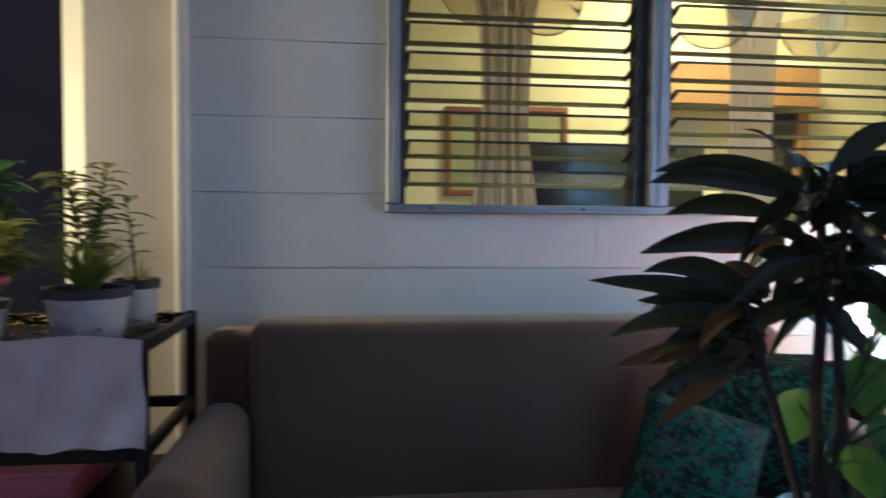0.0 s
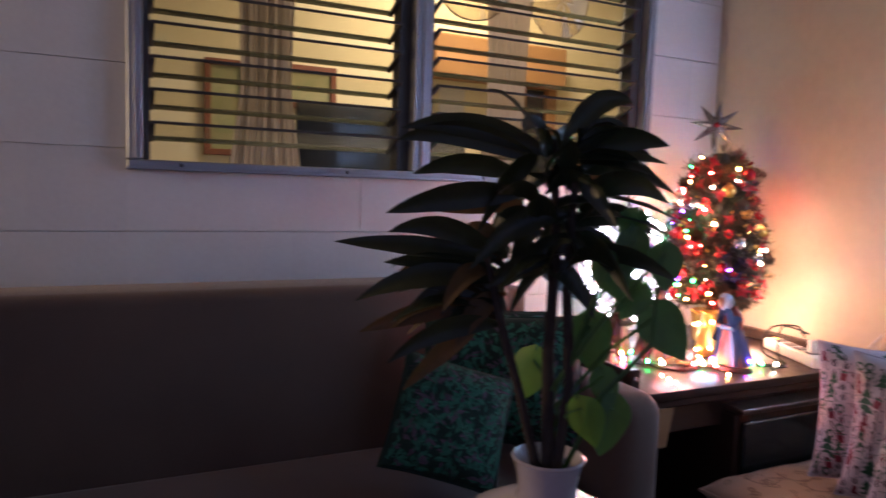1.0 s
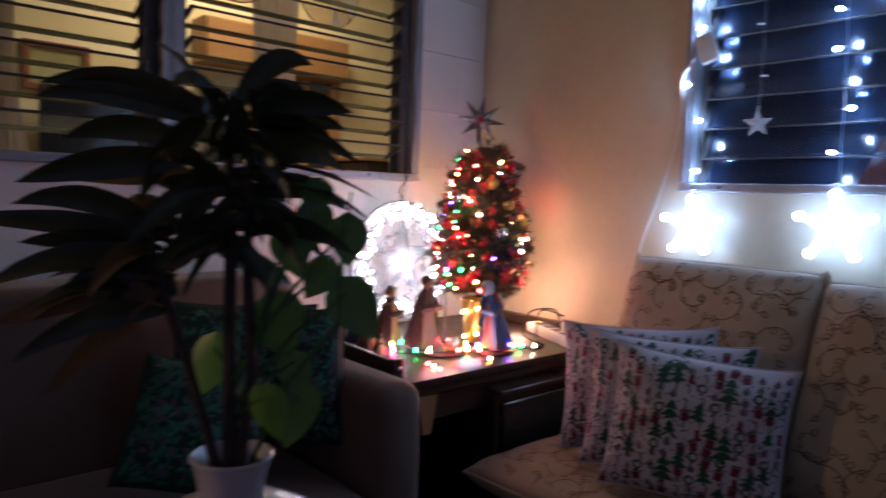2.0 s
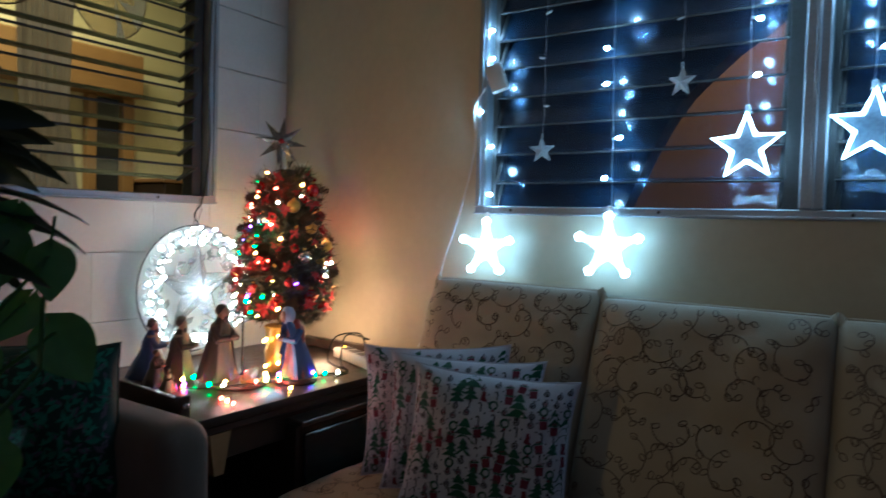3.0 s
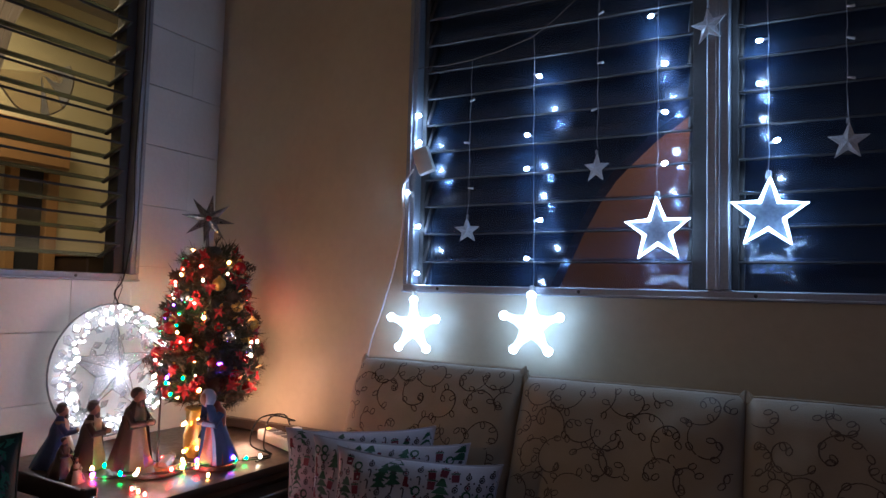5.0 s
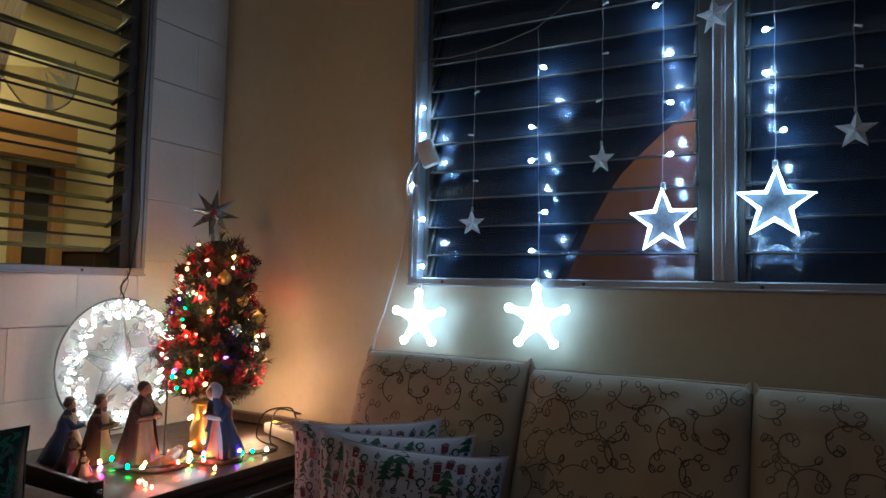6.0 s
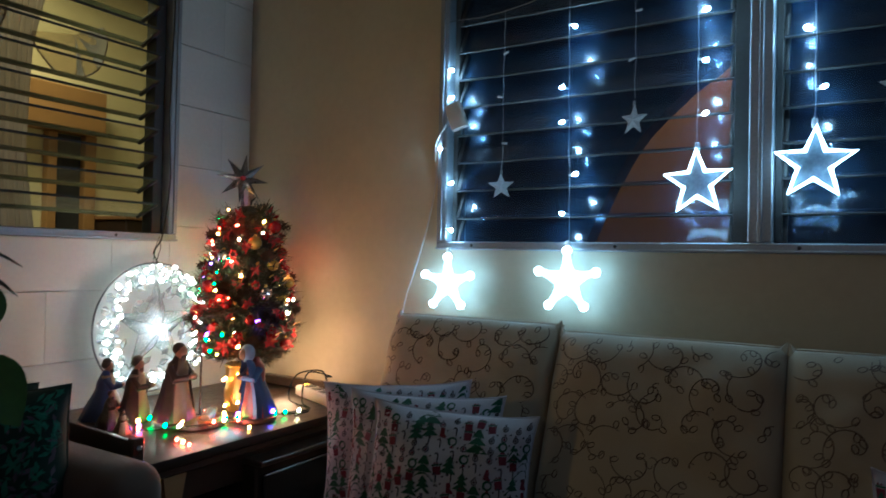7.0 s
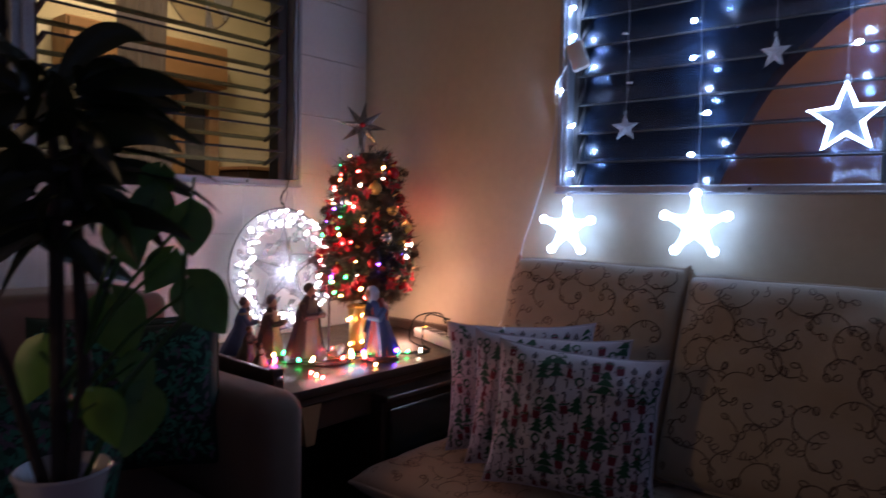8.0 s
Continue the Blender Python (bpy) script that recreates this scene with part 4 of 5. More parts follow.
# twigs that stand out of the outline
for k in range(26):
    a = k * 2.39996 + 0.9
    z = T0 + 0.03 + (T1 - T0 - 0.06) * r2.random()
    p0, p1 = on_tree(z, a, 0.85), on_tree(z, a, 1.0) + Vector((0.022 * math.cos(a), 0.022 * math.sin(a), r2.uniform(-0.008, 0.015)))
    tw = Shape().tube([p0, (p0 + p1) / 2 + Vector((0, 0, 0.004)), p1], [0.0016, 0.0014, 0.0006], 5)
    for j in range(14):
        p = p0.lerp(p1, 0.3 + 0.7 * j / 13)
        d = (p1 - p0).normalized() * 0.012 + Vector((r2.uniform(-1, 1), r2.uniform(-1, 1), r2.uniform(-1, 1))) * 0.013
        sd = d.cross(Vector((0.3, 0.2, 1))).normalized() * 0.0016
        tw.add([p - sd, p + sd, p + d], [(0, 1, 2)])
    part("twig", tw, "pine" if k % 3 else "pine_brown", tree, smooth=False)
# the string runs mostly over the side that faces the lantern
kinds = ["bulb_warm", "bulb_cream", "bulb_green", "bulb_red", "bulb_cream", "bulb_warm", "bulb_red", "bulb_cream", "bulb_green", "bulb_warm", "bulb_purple"]
for k in range(112):
    z = T0 + 0.01 + (T1 - T0 - 0.02) * (1 - (1 - (k + 0.5) / 112) ** 0.75)
    a = k * 2.39996 + 2.9 + r2.uniform(-0.6, 0.6)
    away = math.cos(a) * 0.73 - math.sin(a) * 0.68
    if away > 0.15 and k % 4:
        continue
    part("bulb", BULBS[kinds[k % 11]], None, tree, m=Matrix.Translation(on_tree(z + r2.uniform(-0.02, 0.02), a, r2.uniform(0.92, 1.06))) @ pose(0, 0, 0, r2.uniform(0, 90), 0, r2.uniform(0, 360)) @ Matrix.Scale(r2.uniform(0.7, 1.25), 4))
for turn in (0, 1):
    spiral = [on_tree(T0 + 0.02 + (T1 - T0 - 0.04) * t, 0.6 + 3.1 * turn + t * 22, 1.02) + Vector((0, 0, 0.006 * math.sin(t * 90))) for t in np.linspace(0, 1, 120)]
    part("light_wire", Shape().tube(spiral, 0.0013, 4), "black_wire", tree)
# topper: an eight-pointed faceted star on a stem
topper = thing("tree_star", "silver glitter eight-pointed star with a red centre topping the tree", "star", Matrix.Translation((1.735, 1.915, 1.405)) @ pose(0, 0, 0, -6, 4, -42))
pts = star_points(0.082, 0.36, 0.06, 8)
for k in range(8):
    a, b, c = pts[2 * k], pts[2 * k - 1], pts[(2 * k + 1) % 16]
    part("ray", Shape().add([(a[0], 0, a[1]), (b[0], 0, b[1]), (0, -0.016, 0), (c[0], 0, c[1]), (0, 0.016, 0)], [(0, 1, 2), (3, 0, 2), (1, 0, 4), (0, 3, 4)]), "silver_glitter", topper, smooth=False)
part("centre", Shape().ball((0, -0.015, 0), 0.009, 10, s=(1, 0.5, 1)), "bauble_red", topper, "small red centre")
part("stem", Shape().tube([(0, 0, -0.02), (0.004, 0.002, -0.06), (0.008, 0.006, -0.10)], [0.003, 0.005, 0.007], 8), "silver_glitter", topper)


# ---- crib figures ----
def figure(name, label, at, h, yaw, robe, cloak, head, hood=False, crown=False, staff=False, kneel=False, bow=0.0):
    """One painted figurine in a robe and cloak; one mesh."""
    s = Shape()
    w = 1.35 if kneel else 1.0
    prof = [(0.001, 0), (0.23 * w, 0), (0.235 * w, 0.03), (0.20 * w, 0.18), (0.165 * w, 0.36), (0.145, 0.52), (0.15, 0.64), (0.13, 0.72), (0.06, 0.78), (0.05, 0.82)]
    s.lathe([(r * h, z * h) for r, z in prof], 18, mi=0, sy=0.82)
    for i in range(len(s.v)):
        x, y, z = s.v[i]
        f = 1 + (0.13 * math.sin(7 * math.atan2(y, x) + 9 * z / h) + 0.07 * math.sin(11 * math.atan2(y, x) - 5 * z / h + 40 * h)) * max(0, 1 - z / (0.75 * h))
        s.v[i] = (x * f, y * f, z)
    s.ball((0, -0.02 * h - bow * h, 0.87 * h), 0.078 * h, 12, mi=2, s=(0.9, 1, 1.15))
    def mantle(u, v):
        a = math.radians(-35 + 250 * u)
        r = np.interp(v, [0, 0.3, 0.6, 0.8, 0.9, 1.0], [0.26 * w, 0.215 * w, 0.175, 0.17, 0.11, 0.07]) * h * (1 + (0.07 * math.sin(40 * u) + 0.04 * math.sin(67 * u + 60 * h)) * (1.15 - v))
        return r * math.cos(a), r * math.sin(a) * 0.9 + 0.10 * h * (1 - v) ** 2 * max(0, math.sin(a)) - bow * h * v * v, (0.01 + 0.80 * v) * h
    s.sheet(mantle, 20, 8, mi=1)
    if hood:
        k = len(s.v)
        s.ball((0, 0.012 * h - bow * h, 0.885 * h), 0.112 * h, 14, mi=3, s=(0.92, 1.0, 1.12))
        s.v[k:] = [(x, max(y, -0.045 * h - bow * h), z) for x, y, z in s.v[k:]]
    else:
        s.ball((0, 0.012 * h - bow * h, 0.905 * h), 0.085 * h, 10, mi=4, s=(1, 1, 0.95))
        s.ball((0, -0.065 * h - bow * h, 0.80 * h), 0.05 * h, 8, mi=4, s=(0.9, 0.7, 1.2))
    if crown:
        s.lathe([(0.068 * h, 0.945 * h), (0.078 * h, 0.985 * h), (0.045 * h, 1.01 * h), (0.001, 1.02 * h)], 10, (0, -bow * h, 0), mi=4)
    for sg in (-1, 1):
        s.tube([(sg * 0.12 * h, 0.0, 0.68 * h), (sg * 0.15 * h, -0.10 * h, 0.54 * h), (sg * 0.05 * h, -0.22 * h, 0.56 * h)], [0.055 * h, 0.06 * h, 0.045 * h], 8, mi=1)
        s.ball((sg * 0.03 * h, -0.24 * h, 0.565 * h), 0.032 * h, 8, mi=2)
    if staff:
        s.tube([(0.2 * h, -0.2 * h, 0.01), (0.2 * h, -0.2 * h, 0.88 * h), (0.17 * h, -0.2 * h, 0.98 * h), (0.11 * h, -0.2 * h, 0.97 * h)], 0.014 * h, 6, mi=4)
    ob = part(name, s, [robe, cloak, "figure_skin", head, "robe_dark", "gold"], m=Matrix.Translation((at[0] - 0.010, at[1] + 0.010, at[2])) @ pose(0, 0, 0, 0, 0, yaw), sharp=50)
    return tagged(ob, label, "figurine", "crib figures")


Z = TZ + 0.0005
figure("figurine", "painted figurine of a hooded woman in blue and red robes", (1.535, 1.605, Z + 0.013), 0.192, -108, "robe_red", "robe_blue", "robe_veil", hood=True, bow=0.15)
figure("figurine", "painted figurine of a bearded man with a staff and brown robe", (1.385, 1.735, Z + 0.012), 0.205, 12, "robe_olive", "robe_dark", "robe_dark", staff=True, bow=0.03)
figure("figurine", "painted figurine of a crowned man in pale robes", (1.345, 1.845, Z), 0.172, 30, "robe_white", "robe_dark", "robe_dark", crown=True)
figure("figurine", "painted figurine of a kneeling man in a blue cloak", (1.318, 1.935, Z), 0.160, 48, "robe_white", "robe_blue", "robe_dark", crown=True, kneel=True)
figure("figurine", "small dark figurine of a crouching shepherd", (1.262, 1.83, Z), 0.098, 10, "robe_dark", "robe_dark", "robe_dark", kneel=True)
figure("figurine", "small painted figurine of a seated child in pale cloth", (1.245, 1.755, Z), 0.062, 0, "robe_white", "robe_olive", "robe_dark", kneel=True)
s = Shape().lathe([(0.001, 0), (0.075, 0), (0.078, 0.004), (0.076, 0.011), (0.001, 0.012)], 28)
tagged(part("figure_base", s, "dark_wood", m=Matrix.Translation((1.40, 1.705, Z))), "round dark wooden base under the figures", "base")
s = Shape().lathe([(0.001, 0), (0.055, 0), (0.057, 0.004), (0.055, 0.012), (0.001, 0.0125)], 24)
tagged(part("figure_base", s, "dark_wood", m=Matrix.Translation((1.525, 1.615, Z))), "oval dark base under the hooded woman", "base")
s = Shape().tube([(-0.03, 0, 0.012), (0.0, 0, 0.02), (0.03, 0.004, 0.016)], [0.012, 0.016, 0.011], 10).ball((0.038, 0.004, 0.022), 0.011, 10, mi=1)
s.lathe([(0.001, 0), (0.042, 0.0), (0.05, 0.012), (0.044, 0.013), (0.036, 0.006)], 16, mi=2, sy=0.6)
tagged(part("figurine", s, ["robe_white", "figure_skin", "leaf_dry"], m=Matrix.Translation((1.415, 1.665, Z + 0.012)) @ pose(0, 0, 0, 0, 0, 30)), "tiny infant figurine lying in a straw crib", "figurine", "crib figures")

board = thing("crib_board", "low dark wooden board edging the crib on the table", "board", Matrix.Translation((1.125, 1.71, Z)) @ pose(0, 0, 0, 0, 0, -4))
part("panel", Shape().box((-0.006, -0.16, 0), (0.006, 0.18, 0.045), 0.0015), "dark_wood", board)
part("end_block", Shape().box((-0.010, -0.182, 0), (0.016, -0.1605, 0.052), 0.002), "dark_wood", board)
part("knob", Shape().ball((0.004, -0.183, 0.03), 0.007, 10, s=(1, 0.5, 1)), "bauble_silver", board, "small round metal plate")

# string of coloured lights over the crib
crib_lights = thing("crib_lights", "coloured fairy lights on a dark wire among the crib figures", "string lights", Matrix.Translation((1.37, 1.66, Z)))
r3 = random.Random(12)
run = []
for k in range(90):
    t = k / 89
    a = t * 19
    run.append((-0.06 + 0.26 * t + 0.075 * math.cos(a), 0.055 - 0.10 * t + 0.085 * math.sin(a * 0.9) , 0.006 + 0.018 * (0.5 + 0.5 * math.sin(a * 1.7)) * (0.4 + 0.6 * math.sin(t * 3.1))))
part("light_wire", Shape().tube(run, 0.0016, 5), "black_wire", crib_lights)
cols = ["bulb_red", "bulb_warm", "bulb_red", "bulb_green", "bulb_warm", "bulb_purple", "bulb_red", "bulb_green", "bulb_cream"]
for k in range(36):
    x, y, z = run[int(k * 89 / 36)]
    part("bulb", BULBS[cols[k % 9]], None, crib_lights, m=Matrix.Translation((x + r3.uniform(-0.012, 0.012), y + r3.uniform(-0.012, 0.012), z + 0.006)) @ pose(0, 0, 0, r3.uniform(0, 90), 0, r3.uniform(0, 360)) @ Matrix.Scale(1.15, 4))
for k in range(3):
    part("bulb", BULBS["bulb_red" if k != 1 else "bulb_warm"], None, crib_lights, m=pose(-0.12 + 0.006 * k, -0.125 + 0.03 * k, 0.008))
part("bulb", BULBS["bulb_warm"], None, crib_lights, m=pose(0.07, -0.115, 0.008))
# an added gold vessel with warm bulbs behind the hooded figure, for the tree pot's yellow glow
jar = thing("glow_pot", "added gold vessel with warm bulbs for the tree pot's glow", "jar", Matrix.Translation((1.585, 1.745, Z)))
part("glass", Shape().lathe([(0.001, 0), (0.03, 0), (0.04, 0.02), (0.042, 0.06), (0.03, 0.10), (0.026, 0.125), (0.03, 0.13)], 20), "gold", jar)
for k in range(9):
    part("bulb", BULBS["bulb_warm"], None, jar, m=pose(0.045 * math.cos(k * 0.9 + 3.0), 0.045 * math.sin(k * 0.9 + 3.0), 0.02 + 0.011 * k))

strip = thing("power_strip", "white plastic power strip with plugged cables", "power strip", Matrix.Translation((1.82, 1.64, Z)) @ pose(0, 0, 0, 0, 0, 68))
part("case", Shape().box((-0.13, -0.028, 0), (0.13, 0.028, 0.032), 0.006, seg=2), "white_plastic", strip)
for k in range(4):
    part("socket", Shape().box((-0.10 + k * 0.055, -0.017, 0.0322), (-0.065 + k * 0.055, 0.017, 0.0345), 0.001), "grey_wire", strip)
part("plug", Shape().box((-0.095, -0.012, 0.035), (-0.07, 0.012, 0.07), 0.004, seg=2), "white_plastic", strip)
part("indicator", Shape().box((0.10, -0.006, 0.0322), (0.112, 0.006, 0.036), 0.001), "indicator", strip)
for k, (dx, top_z) in enumerate(((0.0, 0.10), (0.05, 0.075))):
    pts = [(1.80 + dx, 1.60 + dx, Z + 0.07), (1.79 + dx, 1.62, Z + top_z), (1.73 + dx, 1.66, Z + 0.09), (1.68, 1.64 - dx, Z + 0.03), (1.70, 1.58, Z + 0.004), (1.62, 1.56 + dx, Z + 0.004)]
    tagged(part("cable", Shape().tube(flow(pts), 0.0024, 6), "black_wire"), "loose dark cable looping over the table", "cable")
tag = part("gift_tag", Shape().box((-0.012, -0.003, -0.02), (0.012, 0.003, 0.02), 0.002).tube([(0, 0, 0.02), (0.002, 0, 0.035), (0.0, 0, 0.05)], 0.0008, 4), "black_metal", m=Matrix.Translation((1.565, 1.70, 0.79)) @ pose(0, 0, 0, 0, 18, -40))
tagged(tag, "small black plug adapter hanging from a wire", "adapter")


# ---- printed pillows on the settee ----
def christmas_print(pad, seed):
    r = random.Random(seed)
    s = Shape()
    n = 14
    K = 0.84
    step = pad.w / n

    def poly(cx, cz, pts, mi, turn, k=K):
        c, q = math.cos(turn), math.sin(turn)
        pad.patch(s, [(cx + k * (x * c - z * q), cz + k * (x * q + z * c)) for x, z in pts], mi)

    big = {(i, j) for i in range(n) for j in range(n) if i % 4 == 1 and (j + 2 * (i // 4) + seed) % 5 == 2}
    taken = {(i, j + 1) for i, j in big}

    for i in range(n):
        for j in range(n):
            if (i, j) in taken:
                continue
            cx = (i + 0.5) * step - pad.w / 2 + r.uniform(-0.003, 0.003)
            cz = (j + 0.5) * pad.h / n + (0.5 * step if i % 2 else 0) * 0.6 + r.uniform(-0.004, 0.004)
            if cz > pad.h * 0.95:
                continue
            k, t = r.choice((0, 1, 2, 3, 4, 5, 6, 7, 7, 3)), r.uniform(-0.2, 0.2)
            if (i, j) in big:
                cz += 0.4 * step
                for b, hh, ww in ((-0.018, 0.0135, 0.020), (-0.004, 0.0115, 0.016), (0.008, 0.014, 0.011)):
                    poly(cx, cz, [(-ww, b), (ww, b), (0.25 * ww, b + hh), (-0.25 * ww, b + hh)], 0, 0.0, 1.22)
                poly(cx, cz, [(-0.004, -0.024), (0.004, -0.024), (0.004, -0.0185), (-0.004, -0.0185)], 2, 0.0, 1.22)
            elif k == 0:
                for b, hh, ww in ((-0.016, 0.020, 0.021), (-0.002, 0.018, 0.016), (0.010, 0.016, 0.011)):
                    poly(cx, cz, [(-ww, b), (ww, b), (0, b + hh)], 0, t)
                poly(cx, cz, [(-0.003, -0.022), (0.003, -0.022), (0.003, -0.0165), (-0.003, -0.0165)], 2, t)
            elif k in (1, 5):
                poly(cx, cz, [(-0.009, -0.012), (0.009, -0.012), (0.010, 0.008), (-0.010, 0.008)], 1, t)
                poly(cx, cz, [(-0.011, 0.009), (0.011, 0.009), (0.011, 0.013), (-0.011, 0.013)], 0, t)
                poly(cx, cz, [(-0.007, 0.014), (0.0, 0.0135), (-0.003, 0.019)], 1, t)
                poly(cx, cz, [(0.007, 0.014), (0.0, 0.0135), (0.003, 0.019)], 1, t)
            elif k == 2:
                pad.ribbon(s, [(cx + 0.008 * math.cos(q), cz + 0.008 * math.sin(q)) for q in np.linspace(0, 6.28, 13)], 0.005, 0)
                poly(cx, cz, [(-0.006, -0.016), (0.006, -0.016), (0, -0.009)], 1, t)
            elif k == 3:
                pad.ribbon(s, [(cx + 0.003, cz - 0.010), (cx + 0.003, cz + 0.004), (cx + 0.001, cz + 0.008), (cx - 0.002, cz + 0.008), (cx - 0.004, cz + 0.005)], 0.0035, 2)
            elif k == 4:
                poly(cx, cz, [(-0.005, 0.013), (0.005, 0.013), (0.006, -0.003), (0.012, -0.008), (0.010, -0.013), (-0.006, -0.011)], 1, t)
            else:
                pad.ribbon(s, [(cx + 0.0055 * math.cos(q), cz + 0.0055 * math.sin(q)) for q in np.linspace(0, 6.28, 9)], 0.003, 2)
                poly(cx, cz, [(0.0035 * math.cos(q), 0.0035 * math.sin(q)) for q in np.linspace(0, 5.24, 6)], 1 if k == 6 else 2, t)
                poly(cx, cz, [(-0.003, 0.009), (0.003, 0.009), (0.002, 0.013), (-0.002, 0.013)], 2, t)
            poly(cx + step * 0.48, cz - step * 0.45, [(-0.003, 0), (0, -0.003), (0.003, 0), (0, 0.003)], 2, t)
    return s


def print_pillow(corner, yaw, lean, roll, seed, size=0.365, depth=0.15, lab=""):
    """corner: the top left corner as seen from the front."""
    pad = Pad(size, size * 0.86, depth, 2.2, 1.5, ear=0.085, seed=seed, wrinkle=0.011)
    turn = pose(0, 0, 0, 0, 0, yaw) @ pose(0, 0, 0, -lean, 0, 0) @ pose(0, 0, 0, 0, roll, 0)
    m = Matrix.Translation(corner) @ turn @ Matrix.Translation((size / 2, 0, -size * 0.86))
    p = tagged(part("throw_pillow", pad.shape(30), "white_cotton", m=m, weld=True, sharp=70), lab or "white throw pillow printed with green trees and red gifts", "pillow", "printed pillows")
    part("print", christmas_print(pad, seed), ["print_green", "print_red", "print_dark"], p, "green, red and dark holiday print", smooth=False)
    part("seam", pad.piping(0.0022), "white_cotton", p)
    return p


print_pillow((1.425, 1.140, 0.852), -70, 12, 3, 3)
print_pillow((1.463, 1.238, 0.858), -70, 11, 0, 4)
print_pillow((1.490, 1.345, 0.856), -66, 10, -3, 5)
print_pillow((1.525, 0.205, 0.836), -95, 14, 4, 6)


# ---- green pillows on the sofa ----
def green_pillow(centre, yaw, lean, roll, seed, size=0.36):
    pad = Pad(size, size, 0.12, 2.6, 1.9, ear=0.05, seed=seed, wrinkle=0.006)
    m = Matrix.Translation(centre) @ pose(0, 0, 0, 0, 0, yaw) @ pose(0, 0, 0, -lean, 0, 0) @ pose(0, 0, 0, 0, roll, 0) @ Matrix.Translation((0, 0, -size / 2))
    p = tagged(part("throw_pillow", pad.shape(26), "green_cotton", m=m, weld=True, sharp=70), "dark green throw pillow with mint and pink leaf flecks", "pillow", "green pillows")
    r = random.Random(seed)
    s = Shape()
    for k in range(620):
        x, z = r.uniform(-0.46, 0.46) * size, r.uniform(0.04, 0.96) * size
        a, L = r.uniform(0, 6.28), r.uniform(0.004, 0.015)
        c, q = math.cos(a), math.sin(a)
        pad.patch(s, [(x - L * c, z - L * q), (x + 0.4 * L * q, z - 0.4 * L * c), (x + L * c, z + L * q), (x - 0.4 * L * q, z + 0.4 * L * c)], 0 if r.random() < 0.75 else 1)
    ob = part("fleck_print", s, ["fleck_mint", "fleck_pink"], p, "scattered mint and pink flecks", smooth=False)
    ob["kind"] = "stuff"
    part("seam", pad.piping(0.0022), "green_cotton", p)
    return p


green_pillow((0.645, 1.56, 0.690), -14, 26, 17, 21, 0.25)
green_pillow((0.825, 1.725, 0.735), -24, 14, 2, 22, 0.32)
green_pillow((0.875, 1.665, 0.730), -42, 12, -4, 23, 0.31)

# thin dark cable that hangs down the block wall's window to the lantern
drop = [(1.588, 2.085, 2.30), (1.592, 2.083, 1.95), (1.584, 2.084, 1.60), (1.590, 2.082, 1.40), (1.575, 2.082, 1.26), (1.560, 2.080, 1.20), (1.540, 2.085, 1.165), (1.538, 2.06, 1.13)]
tagged(part("cable", Shape().tube(flow(drop), 0.0024, 6), "black_wire"), "thin dark cable hanging beside the louvre window to the lantern", "cable")


# ---- potted plant in the white vase, on a small table ----
PX, PY, RIM = 0.374, 0.819, 0.930
side_table = thing("side_table", "small round dark wooden side table under the vase", "table", pose(PX, PY, FLOOR))
part("tabletop", Shape().lathe([(0.001, 0.50), (0.155, 0.50), (0.16, 0.505), (0.16, 0.515), (0.155, 0.52), (0.001, 0.52)], 36), "dark_wood", side_table)
for k in range(3):
    a = 2.1 * k + 0.4
    part("leg", Shape().tube([(0.10 * math.cos(a), 0.10 * math.sin(a), 0.4995), (0.15 * math.cos(a), 0.15 * math.sin(a), 0)], [0.016, 0.011], 10), "dark_wood", side_table)

plant = thing("potted_plant", "leafy dark green dracaena with heart-leaved vine in a white vase", "plant", pose(PX, PY, RIM))
VB = FLOOR + 0.5205 - RIM
part("vase", Shape().lathe([(0.001, VB), (0.050, VB), (0.056, VB + 0.01), (0.078, VB + 0.09), (0.092, VB + 0.18), (0.090, -0.100), (0.076, -0.058), (0.046, -0.042), (0.029, -0.037), (0.0265, -0.030), (0.0285, -0.016), (0.032, -0.003), (0.0345, 0.002), (0.0325, 0.004), (0.027, -0.006), (0.022, -0.02), (0.001, -0.022)], 40), "ceramic", plant, "glossy white ceramic vase with a flared neck")
part("soil", Shape().lathe([(0.0235, -0.016), (0.014, -0.012), (0.001, -0.010)], 18), "soil", plant)
RIGHT, AWAY = Vector((0.845, -0.535, 0)), Vector((0.535, 0.845, 0))
rp = random.Random(33)


def spot(r, z, d=0.0):
    """A point of the plant: r to the side, z up, d away, in centimetres."""
    return RIGHT * ((1.1 * r if r < 0 else r) / 100) + AWAY * (d / 100) + Vector((0, 0, (z + 2.6 * max(0, min(1, z / 12))) / 100))


